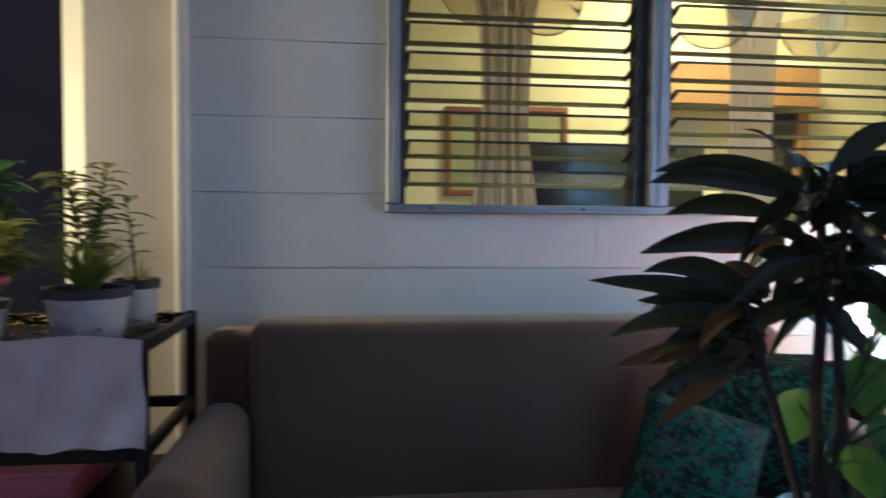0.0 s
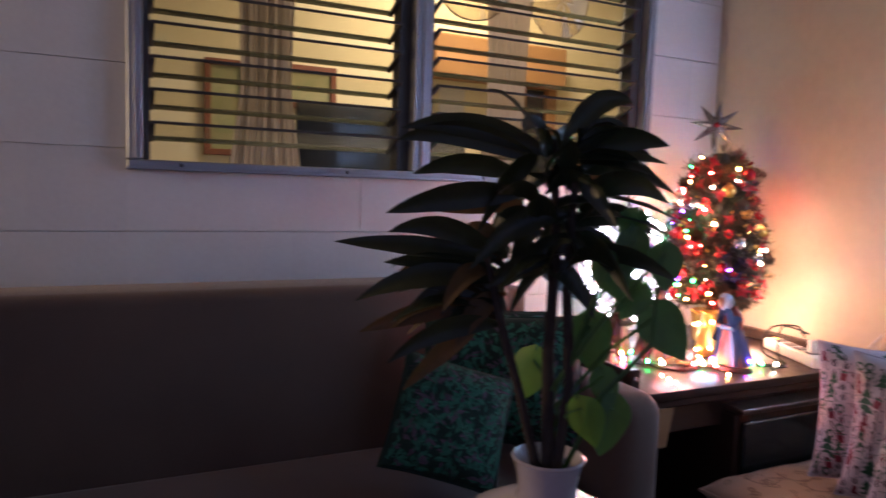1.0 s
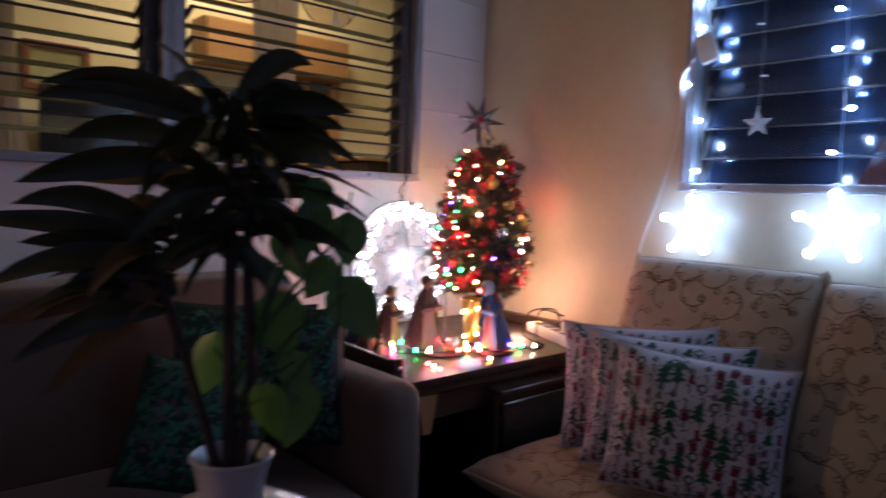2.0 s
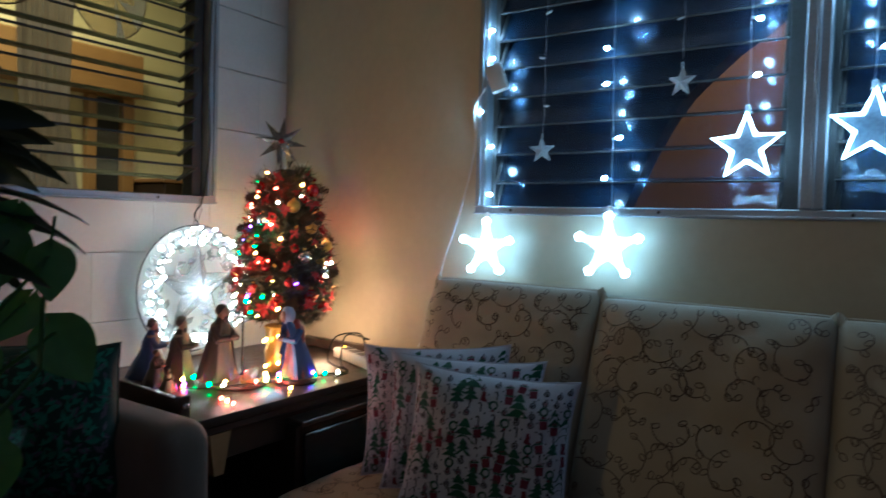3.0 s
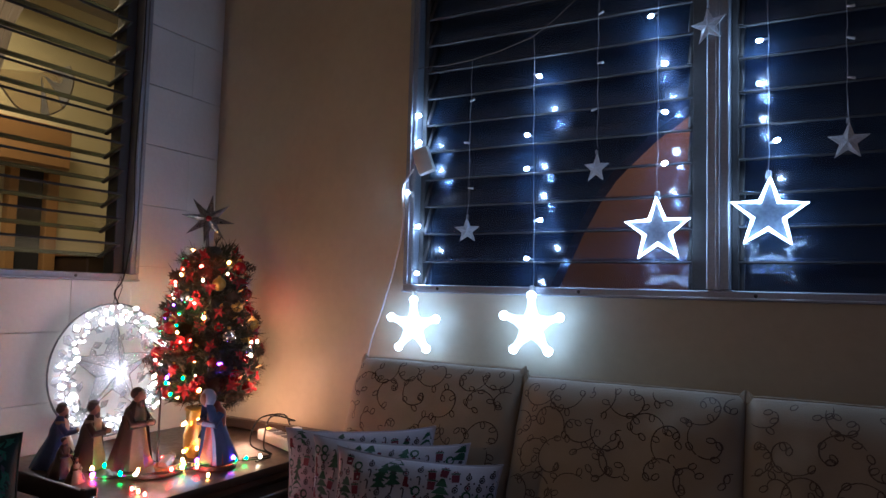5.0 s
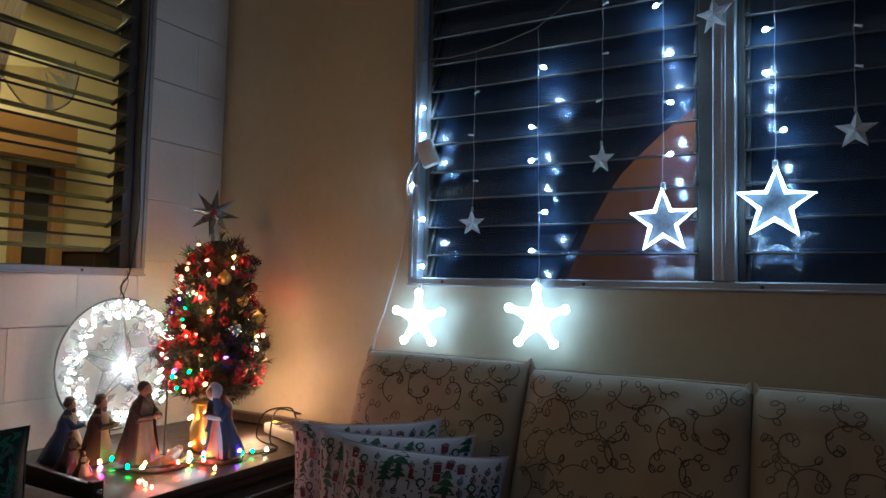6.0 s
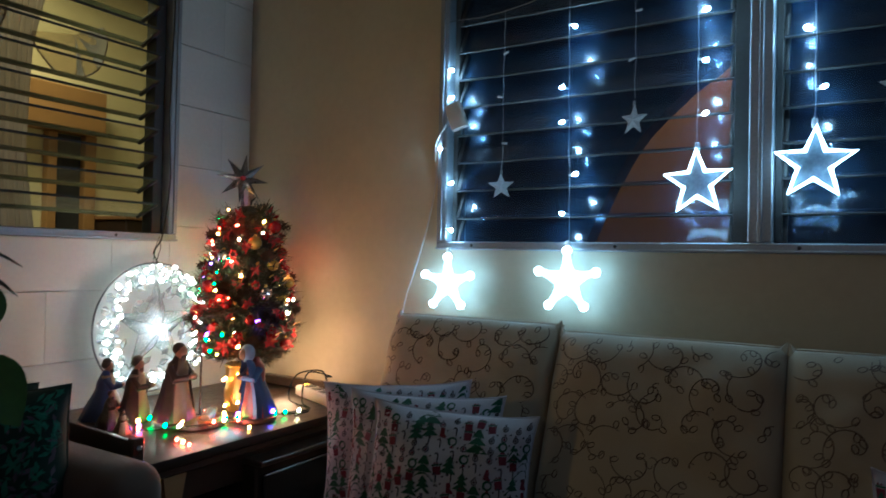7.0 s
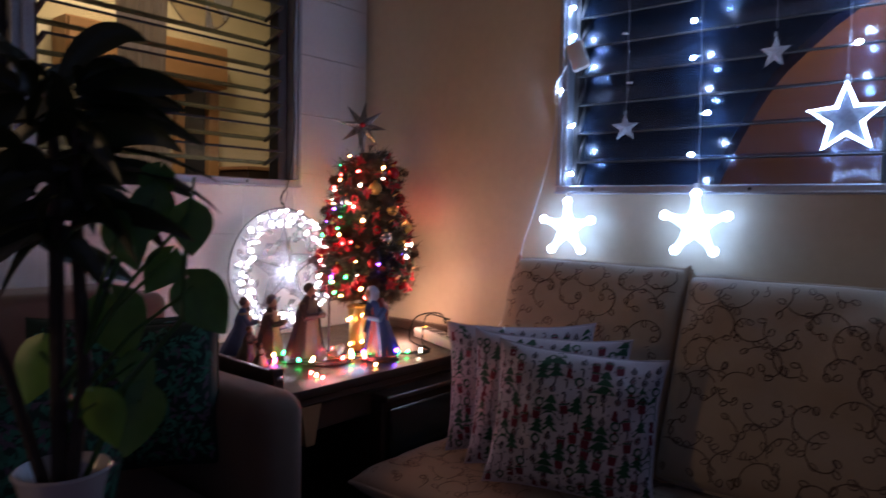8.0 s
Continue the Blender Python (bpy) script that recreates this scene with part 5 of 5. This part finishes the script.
def strap_leaf(a, b, width, arch, roll, material):
    s = Shape()
    ctrl = (a + b) / 2 + Vector((0, 0, arch))
    rows, n = [], 10
    for i in range(n + 1):
        t = i / n
        p = a * (1 - t) ** 2 + ctrl * 2 * t * (1 - t) + b * t * t - Vector((0, 0, 0.45 * arch * t ** 3))
        tan = ((ctrl - a) * (1 - t) + (b - ctrl) * t).normalized()
        side = tan.cross(-AWAY + Vector((0, 0, 0.5))).normalized()
        side = (Matrix.Rotation(roll, 3, tan) @ side)
        up = side.cross(tan)
        w = width / 2 * max(0.03, math.sin(math.pi * min(1, t * 0.97 + 0.03)) ** 0.75 * (1 - 0.25 * t))
        rip = 0.06 * w * math.sin(i * 2.1 + roll * 5)
        rows += [p - side * w + up * (0.28 * w + rip), p - side * w * 0.5 + up * 0.08 * w, p, p + side * w * 0.5 + up * 0.08 * w, p + side * w + up * (0.28 * w - rip)]
    fs = [(i * 5 + j, i * 5 + j + 1, i * 5 + j + 6, i * 5 + j + 5) for i in range(n) for j in range(4)]
    s.add(rows, fs)
    return part("leaf", s, material, plant, sharp=80)


# base and tip of the leading leaves: side and height in centimetres
LEAVES = [(-1, 25.5, -13.4, 28.6), (-2, 25, -13.9, 27.6), (-2, 27, -6.4, 32), (0, 27, 6, 31.3), (1, 26.5, 4.8, 28.5), (1, 26, 9.3, 27.2), (-3, 23.5, -12.6, 24.3), (-3, 22, -14.1, 20.3),
          (-3, 21, -12.4, 20.6), (-5, 16, -18.6, 17.2), (-5, 15, -14.4, 15.6), (-5, 14, -16.5, 12.6), (-6, 12, -16.2, 9.6), (-6, 10.5, -12.4, 5.4), (2, 24, 10.1, 23), (2, 22, 11.6, 19.8), (2, 20, 11.4, 18),
          (1, 19, 7.3, 14.6), (-1, 21, -4, 15.6), (0, 20, 2.3, 15.6), (1, 25, 8, 24.6)]
for k, (bx, bz, tx, tz) in enumerate(LEAVES):
    d = rp.uniform(-2.5, 2.5)
    strap_leaf(spot(bx, bz, d * 0.3), spot(tx, tz, d), rp.uniform(0.021, 0.029), rp.uniform(0.004, 0.024), rp.uniform(-1.2, 1.2), "leaf_brown" if k in (8, 12, 13) else "leaf_dark")
for k in range(46):
    a = rp.uniform(-1.0, 4.1)
    L = rp.uniform(6, 10.5)
    base = (rp.uniform(-2, 2), rp.uniform(14.5, 26))
    d = rp.uniform(-7, 7)
    strap_leaf(spot(*base, 0), spot(base[0] + L * math.cos(a) * 0.85, base[1] + L * math.sin(a) * 0.6 - 1.4, d), rp.uniform(0.020, 0.029), rp.uniform(0.004, 0.026), rp.uniform(-1.4, 1.4), "leaf_dark")
for k in range(30):
    base = (-5 + rp.uniform(-1, 1), 10 + rp.uniform(0, 7))
    strap_leaf(spot(*base), spot(base[0] - rp.uniform(3, 9), base[1] + rp.uniform(-4, 3), rp.uniform(-6, 6)), 0.024, 0.02, rp.uniform(-0.8, 0.8), "leaf_dark" if k % 5 > 1 else "leaf_brown")
for pts, r in (([(0, -1.5), (-0.4, 8), (-0.2, 16), (-0.6, 27)], 0.0055), ([(0.6, -1.5), (1.6, 6), (1.0, 14), (1.2, 24)], 0.005), ([(-0.8, -1.5), (-2.6, 5), (-4.6, 11), (-6.0, 17)], 0.0042)):
    line = [spot(x, z, 0.8 * math.sin(z)) for x, z in pts]
    part("stem", Shape().tube(line, [r * 1.15, r, r * 0.95, r * 0.6], 8), "bark", plant)


def heart_leaf(r, z, d, size, turn, tip, material):
    """A heart-shaped leaf with a fold along its rib, on a thin stalk."""
    s = Shape()
    rows, n = [], 10
    for i in range(n + 1):
        t = i / n
        w = size * 0.46 * max(0.02, math.sin(math.pi * t ** 0.62)) ** 0.8 * (1.0 - 0.15 * t)
        y = size * (0.12 - t) + (0.10 * size * (1 - t) ** 6)
        rows += [(-w, 0.20 * w + 0.02 * size * math.sin(i), y + 0.10 * size * (1 - t) ** 4), (-w * 0.5, 0.06 * w, y), (0, 0.0, y - 0.08 * size * (1 - t) ** 5), (w * 0.5, 0.06 * w, y), (w, 0.20 * w - 0.02 * size * math.sin(i), y + 0.10 * size * (1 - t) ** 4)]
    s.add(rows, [(i * 5 + j, i * 5 + j + 1, i * 5 + j + 6, i * 5 + j + 5) for i in range(n) for j in range(4)])
    m = Matrix.Translation(spot(r, z, d)) @ pose(0, 0, 0, 0, 0, -32) @ pose(0, 0, 0, tip, turn, rp.uniform(-25, 25))
    ob = part("leaf", s, material, plant, m=m, sharp=80)
    a = spot(rp.uniform(-0.5, 1.5), max(0.5, z * 0.35), 0)
    b = spot(r, z, d)
    part("stalk", Shape().tube([a, (a + b) / 2 + Vector((0, 0, 0.01)), b], [0.0022, 0.0016, 0.0013], 5), "leaf_heart", plant)
    return ob


for r, z, size, turn, mt in ((4.3, 16.2, 0.040, -20, 0), (6.6, 18.3, 0.038, 8, 0), (9.2, 17.2, 0.038, 0, 0), (7.4, 13.6, 0.036, 25, 0), (9.3, 11.4, 0.052, -30, 0), (3.4, 10.2, 0.054, -12, 0),
                             (-1.6, 7.4, 0.046, 10, 1), (2.6, 4.6, 0.042, -25, 1), (5.6, 4.4, 0.050, 18, 0), (4.9, 6.4, 0.036, -8, 0), (6.8, 20.2, 0.032, 15, 0)):
    heart_leaf(r, z, rp.uniform(-3, 2), size, turn, rp.uniform(-25, 15), "leaf_lime" if mt else "leaf_heart")
part("stem", Shape().tube([spot(1.2, -1.5), spot(4.5, 5.5, -1), spot(8.5, 9.5, -1), spot(8.8, 15, -1), spot(9.4, 20, -1)], [0.0026, 0.0024, 0.002, 0.0017, 0.001], 6), "leaf_heart", plant)

# ---- plant stand at the end of the sofa ----
stand = thing("plant_stand", "black metal plant stand hung with a white cloth panel", "plant stand", pose(-0.76, 1.8, FLOOR))


def p_loc(lo, hi):
    return (lo[0] + 0.76, lo[1] - 1.8, lo[2] - FLOOR), (hi[0] + 0.76, hi[1] - 1.8, hi[2] - FLOOR)


for x in (-1.10, -0.45):
    for y in (1.60, 1.985):
        part("post", Shape().box(*p_loc((x, y, FLOOR), (x + 0.022, y + 0.022, 0.955)), 0.002), "black_metal", stand)
for z in (0.925, 0.72):
    for y in (1.602, 1.987):
        part("rail", Shape().box(*p_loc((-1.077, y, z), (-0.451, y + 0.018, z + 0.026)), 0.002), "black_metal", stand)
    for x in (-1.098, -0.448):
        part("rail", Shape().box(*p_loc((x, 1.623, z), (x + 0.018, 1.984, z + 0.026)), 0.002), "black_metal", stand)
part("shelf", Shape().box(*p_loc((-1.077, 1.622, 0.921), (-0.452, 1.984, 0.9245)), 0.001), "black_metal", stand)
part("shelf", Shape().box(*p_loc((-1.077, 1.622, 0.60), (-0.452, 1.984, 0.606)), 0.001), "black_metal", stand)
part("rail", Shape().box(*p_loc((-1.077, 1.602, 0.59), (-0.451, 1.62, 0.616)), 0.002), "black_metal", stand)
rc = random.Random(4)


def drape(u, v):
    x = -1.10 + 0.675 * u
    fold = 0.010 * noise.noise(Vector((u * 9, v * 3.2, 4.2))) + 0.008 * abs(noise.noise(Vector((u * 6 + v * 5, v * 4, 1.7)))) + 0.009 * math.sin(u * 17 + v * 4) + 0.006 * math.sin(u * 47 + 1.3 + v * 5) + 0.006 * math.sin((u + v) * 9)
    return x + 0.76, 1.572 - 1.8 - 0.006 * v + fold * (0.3 + v), 0.962 - 0.205 * v - FLOOR + 0.004 * math.sin(u * 17)


cloth = Shape().sheet(drape, 60, 14)
cloth.sheet(lambda u, v: (lambda p: (p[0], p[1] + 0.004, p[2]))(drape(1 - u, v)), 60, 14)
part("cloth_panel", cloth, "stand_cloth", stand, "creased white cloth panel")
dry = Shape()
for k in range(260):
    x, y = rc.uniform(-1.08, -0.46), rc.uniform(1.60, 1.99)
    a, L, w = rc.uniform(0, 6.28), rc.uniform(0.02, 0.05), 0.005
    c, q = math.cos(a), math.sin(a)
    z = 0.928 + rc.uniform(0, 0.03)
    dry.add([(x, y, z), (x + L * 0.5 * c - w * q, y + L * 0.5 * q + w * c, z + 0.006), (x + L * c, y + L * q, z + rc.uniform(-0.002, 0.008)), (x + L * 0.5 * c + w * q, y + L * 0.5 * q - w * c, z + 0.004)], [(0, 3, 2, 1)])
tagged(part("dry_leaves", dry, "leaf_dry", smooth=False), "dry yellowed leaves scattered on the plant stand", "leaves", kind="stuff")


def planter(x, y, r, h, label, body="plastic_pot"):
    p = thing("flower_pot", label, "flower pot", pose(x, y, 0.9255), "pots on the stand")
    part("pot", Shape().lathe([(0.001, 0), (r * 0.74, 0), (r * 0.78, 0.004), (r * 0.96, h * 0.86), (r * 0.90, h * 0.86), (r * 0.85, h * 0.8), (0.001, h * 0.78)], 28), body, p)
    part("rim", Shape().lathe([(r * 0.90, h * 0.80), (r * 1.03, h * 0.82), (r * 1.05, h * 0.98), (r * 1.0, h), (r * 0.93, h * 0.97), (r * 0.90, h * 0.85)], 28), "pot_rim", p, "dark pot rim")
    part("soil", Shape().lathe([(r * 0.9, h * 0.86), (r * 0.5, h * 0.9), (0.001, h * 0.92)], 16), "soil", p)
    return p


def blade_tuft(p, z0, n, length, spread, material, seed, width=0.009):
    r = random.Random(seed)
    for k in range(n):
        a = r.uniform(0, 6.28)
        L, sp = length * r.uniform(0.6, 1.1), spread * r.uniform(0.2, 1.2)
        b = Vector((0.014 * math.cos(a), 0.014 * math.sin(a), z0))
        s = Shape()
        rows = []
        for i in range(6):
            t = i / 5
            q = b + Vector((math.cos(a) * sp * t ** 1.4, math.sin(a) * sp * t ** 1.4, L * (t - 0.45 * t * t * min(1.2, sp / length))))
            sd = Vector((-math.sin(a), math.cos(a), 0)) * width / 2 * (1 - t * 0.9)
            rows += [q - sd, q + sd]
        s.add(rows, [(2 * i, 2 * i + 1, 2 * i + 3, 2 * i + 2) for i in range(5)])
        part("leaf", s, material, p)


def sprig(p, z0, height, lean, n, size, material, seed):
    r = random.Random(seed)
    line = [Vector((lean[0] * t ** 1.3, lean[1] * t ** 1.3, z0 + height * t)) for t in np.linspace(0, 1, 7)]
    part("stem", Shape().tube(line, [0.004 - 0.0004 * i for i in range(7)], 6), "bark", p)
    for k in range(n):
        t = 0.3 + 0.7 * (k + 1) / n
        c = Vector((lean[0] * t ** 1.3, lean[1] * t ** 1.3, z0 + height * t))
        a = k * 2.4 + r.uniform(-0.4, 0.4)
        d = Vector((math.cos(a), math.sin(a), r.uniform(0.1, 0.7))).normalized()
        sd = d.cross(Vector((0, 0, 1))).normalized()
        up = sd.cross(d)
        L, w = size * r.uniform(0.8, 1.3), size * 0.27
        rows = []
        for i in range(6):
            q = i / 5
            pt = c + d * L * q - Vector((0, 0, 0.35 * L * q * q))
            ww = w * max(0.05, math.sin(math.pi * min(1, q * 0.95 + 0.05)))
            rows += [pt - sd * ww + up * ww * 0.3, pt, pt + sd * ww + up * ww * 0.3]
        part("leaf", Shape().add(rows, [(3 * i + j, 3 * i + j + 1, 3 * i + j + 4, 3 * i + j + 3) for i in range(5) for j in range(2)]), material, p)


p = planter(-0.595, 1.775, 0.086, 0.112, "pale plastic pot with dark rim and spiky green plant")
blade_tuft(p, 0.10, 210, 0.17, 0.18, "leaf_grass", 1, 0.0065)
sprig(p, 0.10, 0.25, (-0.05, 0.02), 40, 0.058, "leaf_yellow", 2)
sprig(p, 0.10, 0.27, (0.025, 0.05), 34, 0.052, "leaf_yellow", 22)
sprig(p, 0.10, 0.20, (0.03, 0.03), 22, 0.055, "leaf_yellow", 12)
p = planter(-0.545, 1.925, 0.052, 0.115, "smaller pale plastic pot with dark rim")
sprig(p, 0.10, 0.20, (-0.02, 0.0), 12, 0.05, "leaf_heart", 3)
blade_tuft(p, 0.10, 18, 0.07, 0.06, "leaf_yellow", 8)
p = planter(-0.80, 1.72, 0.07, 0.09, "flower pot with a variegated croton in lamplit yellow and pink bloom")
sprig(p, 0.08, 0.16, (0.09, -0.02), 60, 0.06, "leaf_yellow", 5)
sprig(p, 0.08, 0.10, (0.11, -0.05), 50, 0.055, "leaf_yellow", 6)
blade_tuft(p, 0.08, 110, 0.24, 0.24, "leaf_grass", 9, 0.006)
part("bloom", Shape().ball((0.085, -0.045, 0.135), 0.016, 10, s=(1, 1, 0.7)), "pink_plastic", p, "pink bloom")
p = planter(-0.92, 1.86, 0.07, 0.10, "flower pot with tall leafy green plant")
sprig(p, 0.09, 0.26, (0.10, 0.0), 50, 0.11, "leaf_heart", 7)
sprig(p, 0.09, 0.20, (0.12, -0.02), 34, 0.075, "leaf_heart", 17)
crate = thing("plastic_crate", "pink plastic crate on the lower shelf", "crate", pose(-0.78, 1.80, 0.6065))
part("body", Shape().box((-0.20, -0.15, 0), (0.20, 0.15, 0.075), 0.012, seg=2), "pink_plastic", crate)
part("lip", Shape().box((-0.215, -0.165, 0.0755), (0.215, 0.165, 0.088), 0.005, seg=2), "pink_plastic", crate)


# ---- lit room behind the louvres ----
def picture(x0, x1, z0, z1, y, label):
    p = thing("picture", label, "picture", pose((x0 + x1) / 2, y, z0), "framed pictures")
    w, h, b = (x1 - x0) / 2, z1 - z0, 0.028
    for lo, hi in (((-w, -0.02, 0), (w, 0, b)), ((-w, -0.02, h - b), (w, 0, h)), ((-w, -0.02, b + 0.0005), (-w + b, 0, h - b - 0.0005)), ((w - b, -0.02, b + 0.0005), (w, 0, h - b - 0.0005))):
        part("frame_bar", Shape().box(lo, hi, 0.003), "frame_orange", p)
    part("canvas", Shape().box((-w + b, -0.008, b), (w - b, -0.002, h - b)), "picture_green", p)
    return p


picture(0.375, 0.56, 1.295, 1.72, 3.549, "tall framed green picture on the yellow wall")
picture(0.72, 0.975, 1.53, 1.73, 3.549, "small framed green picture on the yellow wall")
tv = thing("television", "flat black television on a low cabinet in the lit room", "television", pose(1.20, 3.46, 1.20))
part("screen", Shape().box((-0.435, -0.02, 0.03), (0.435, 0.02, 0.35), 0.006), "tv_black", tv)
part("foot", Shape().box((-0.14, -0.06, 0), (0.14, 0.06, 0.012), 0.003).box((-0.03, -0.012, 0.012), (0.03, 0.012, 0.032)), "tv_black", tv)
cab = thing("tv_cabinet", "dark wooden low cabinet under the television", "cabinet", pose(1.20, 3.38, FLOOR))
part("body", Shape().box((-0.55, -0.16, 0), (0.55, 0.165, 1.118), 0.006), "dark_wood", cab)
for x in (-0.27, 0.27):
    part("door", Shape().box((x - 0.26, -0.176, 0.05), (x + 0.26, -0.161, 1.05), 0.004), "dark_wood", cab)
hang = thing("wall_cabinet", "orange-brown wooden wall cabinet in the lit room", "cabinet", pose(1.81, 3.549, 1.735))
part("body", Shape().box((-0.39, -0.14, 0), (0.40, 0, 0.205), 0.004), "cabinet_orange", hang)
for x in (-0.19, 0.20):
    part("door", Shape().box((x - 0.19, -0.154, 0.008), (x + 0.19, -0.141, 0.197), 0.003), "cabinet_orange", hang)
notice = thing("wall_paper", "plain white sheet pinned to the yellow wall", "paper", pose(1.60, 3.546, 1.54))
part("sheet", Shape().box((-0.075, -0.002, 0), (0.07, 0, 0.155)), "white_plastic", notice)
door = thing("door_1", "tan wooden frame round a near-black panel for the unlit doorway", "door", pose(2.10, 3.549, FLOOR), kind="structure")
# a near-black panel paints the unlit depth of the opening
part("doorway", Shape().box((-0.075, -0.01, 0), (0.06, 0, 1.65)), "roof_dark", door)
part("jamb", Shape().box((0.0605, -0.05, 0), (0.12, 0, 1.6545), 0.004), "cabinet_orange", door)
part("jamb", Shape().box((-0.12, -0.05, 0), (-0.0755, 0, 1.6545), 0.004), "cabinet_orange", door)
side = thing("sideboard", "dark sideboard against the yellow wall", "sideboard", pose(2.52, 3.40, FLOOR))
part("body", Shape().box((-0.29, -0.14, 0), (0.3, 0.145, 1.24), 0.006), "dark_wood", side)
part("top", Shape().box((-0.30, -0.15, 1.2405), (0.31, 0.146, 1.26), 0.004), "mid_wood", side)
ceiling_lamp = thing("ceiling_lamp", "round white ceiling lamp in the lit room", "lamp", pose(1.55, 2.95, 2.53))
part("base", Shape().lathe([(0.001, 0.07), (0.10, 0.07), (0.10, 0.05), (0.001, 0.05)], 24), "white_plastic", ceiling_lamp)


def room_curtain(cx, label, lobes, seed):
    """A sheer curtain gathered into a column, with ruffled swags above."""
    c = thing("curtain", label, "curtain", pose(cx, 2.36, 1.10), "room curtains")
    r = random.Random(seed)
    zs = [0.0, 0.15, 0.35, 0.55, 0.68, 0.9, 1.25]
    ws = [0.125, 0.10, 0.072, 0.078, 0.085, 0.13, 0.30]

    def cloth_fn(u, v):
        z = 1.25 * v
        w = float(np.interp(z, zs, ws))
        x = (2 * u - 1) * w
        return x, 0.005 * math.sin(u * 30 + seed) * (0.6 + 0.4 * math.sin(v * 5)) + 0.006 * math.sin(u * 71), z

    part("column", Shape().sheet(cloth_fn, 60, 24), "curtain_grey", c)
    for dx, z, rx, rz in lobes:
        def lobe(u, v, dx=dx, z=z, rx=rx, rz=rz):
            a = math.pi * (0.05 + 1.1 * u) + math.pi
            q = v
            return dx + rx * q * math.cos(a), -0.01 + 0.008 * math.sin(u * 26) * q * 0.5 - 0.02 * (1 - q * q), z + rz * q * math.sin(a)
        part("ruffle", Shape().sheet(lobe, 40, 8), "curtain_sheer", c)
        part("hem", Shape().tube([lobe(t, 1.0) for t in np.linspace(0, 1, 24)], 0.0026, 6), "curtain_hem", c)
    return c


room_curtain(0.415, "grey sheer curtain gathered into a hanging column", [(0.12, 0.78, 0.12, 0.13), (-0.11, 0.80, 0.10, 0.12)], 1)
room_curtain(1.225, "grey sheer curtain gathered beside a ruffled swag", [(0.19, 0.74, 0.12, 0.13), (-0.15, 0.78, 0.15, 0.15)], 2)

# ---- neighbour's house outside the wide window ----
house = thing("neighbour_house", "orange plastered house wall with a dark sloping eave at night", "house", pose(3.4, 0.5, -0.02))
part("wall", Shape().box((0.0, -1.2, 0), (0.3, 3.0, 4.5)), "facade_orange", house, "orange plaster wall lit by an added lamp")
# slab and side wall are coloured as night shade, leaving a wedge of orange
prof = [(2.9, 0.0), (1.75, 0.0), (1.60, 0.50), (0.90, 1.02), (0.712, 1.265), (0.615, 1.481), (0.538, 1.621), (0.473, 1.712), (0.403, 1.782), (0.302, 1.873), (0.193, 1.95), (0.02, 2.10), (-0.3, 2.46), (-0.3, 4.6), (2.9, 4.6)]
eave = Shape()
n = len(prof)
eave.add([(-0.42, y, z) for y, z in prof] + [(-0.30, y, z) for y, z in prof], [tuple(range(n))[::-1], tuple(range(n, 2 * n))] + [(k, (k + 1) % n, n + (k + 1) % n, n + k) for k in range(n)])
part("eave", eave, "roof_dark", house, "near-black slab with a sloping eave edge, hiding the night beyond", smooth=False)
part("side_wall", Shape().box((-0.40, -4.0, 0), (-0.30, 0.12, 4.6)).box((-0.299, -4.0, 0), (0.3, -1.21, 4.6)), "roof_dark", house, "side wall coloured near-black for night shade")

# ---- blocks of the wall, laid in running bond ----
course, length = 0.2, 0.4
rb = random.Random(9)
z = 0.05
row = 0
while z < 2.6:
    x = 1.43 - 8 * length + (0.0 if (round((z - 1.05) / course) % 2 == 0) else 0.21)
    while x < 1.958:
        spans = [(max(x, AX0), min(x + length, 1.958), max(z, FLOOR), min(z + course, 2.6))]
        out = []
        for a, b, c, d in spans:
            if b - a < 0.01 or d - c < 0.01:
                continue
            if b > W1[0] and a < W1[1] and d > W1[2] and c < W1[3]:
                if a < W1[0]:
                    out.append((a, W1[0], c, d))
                if b > W1[1]:
                    out.append((W1[1], b, c, d))
                if c < W1[2]:
                    out.append((max(a, W1[0]), min(b, W1[1]), c, W1[2]))
                if d > W1[3]:
                    out.append((max(a, W1[0]), min(b, W1[1]), W1[3], d))
            else:
                out.append((a, b, c, d))
        for a, b, c, d in out:
            g, h = rb.choice((0.0001, 0.0001, 0.0002, 0.0006)), rb.choice((0.0006, 0.0010, 0.0016))
            if b - a > 0.02 and d - c > 0.01:
                y0 = WA + rb.uniform(-0.0006, 0.0006)
                if b < 0.9:      # here the paint fills the upright joints
                    part("block", Shape().box((a, WA + 0.0004 * math.sin(c * 31), c + h), (b, WA + 0.0119, d - h)), "block_paint", wall_north)
                else:
                    part("block", Shape().box((a + g, y0, c + h), (b - g, WA + 0.0119, d - h), 0.0005), "block_paint", wall_north)
        x += length
    z += course
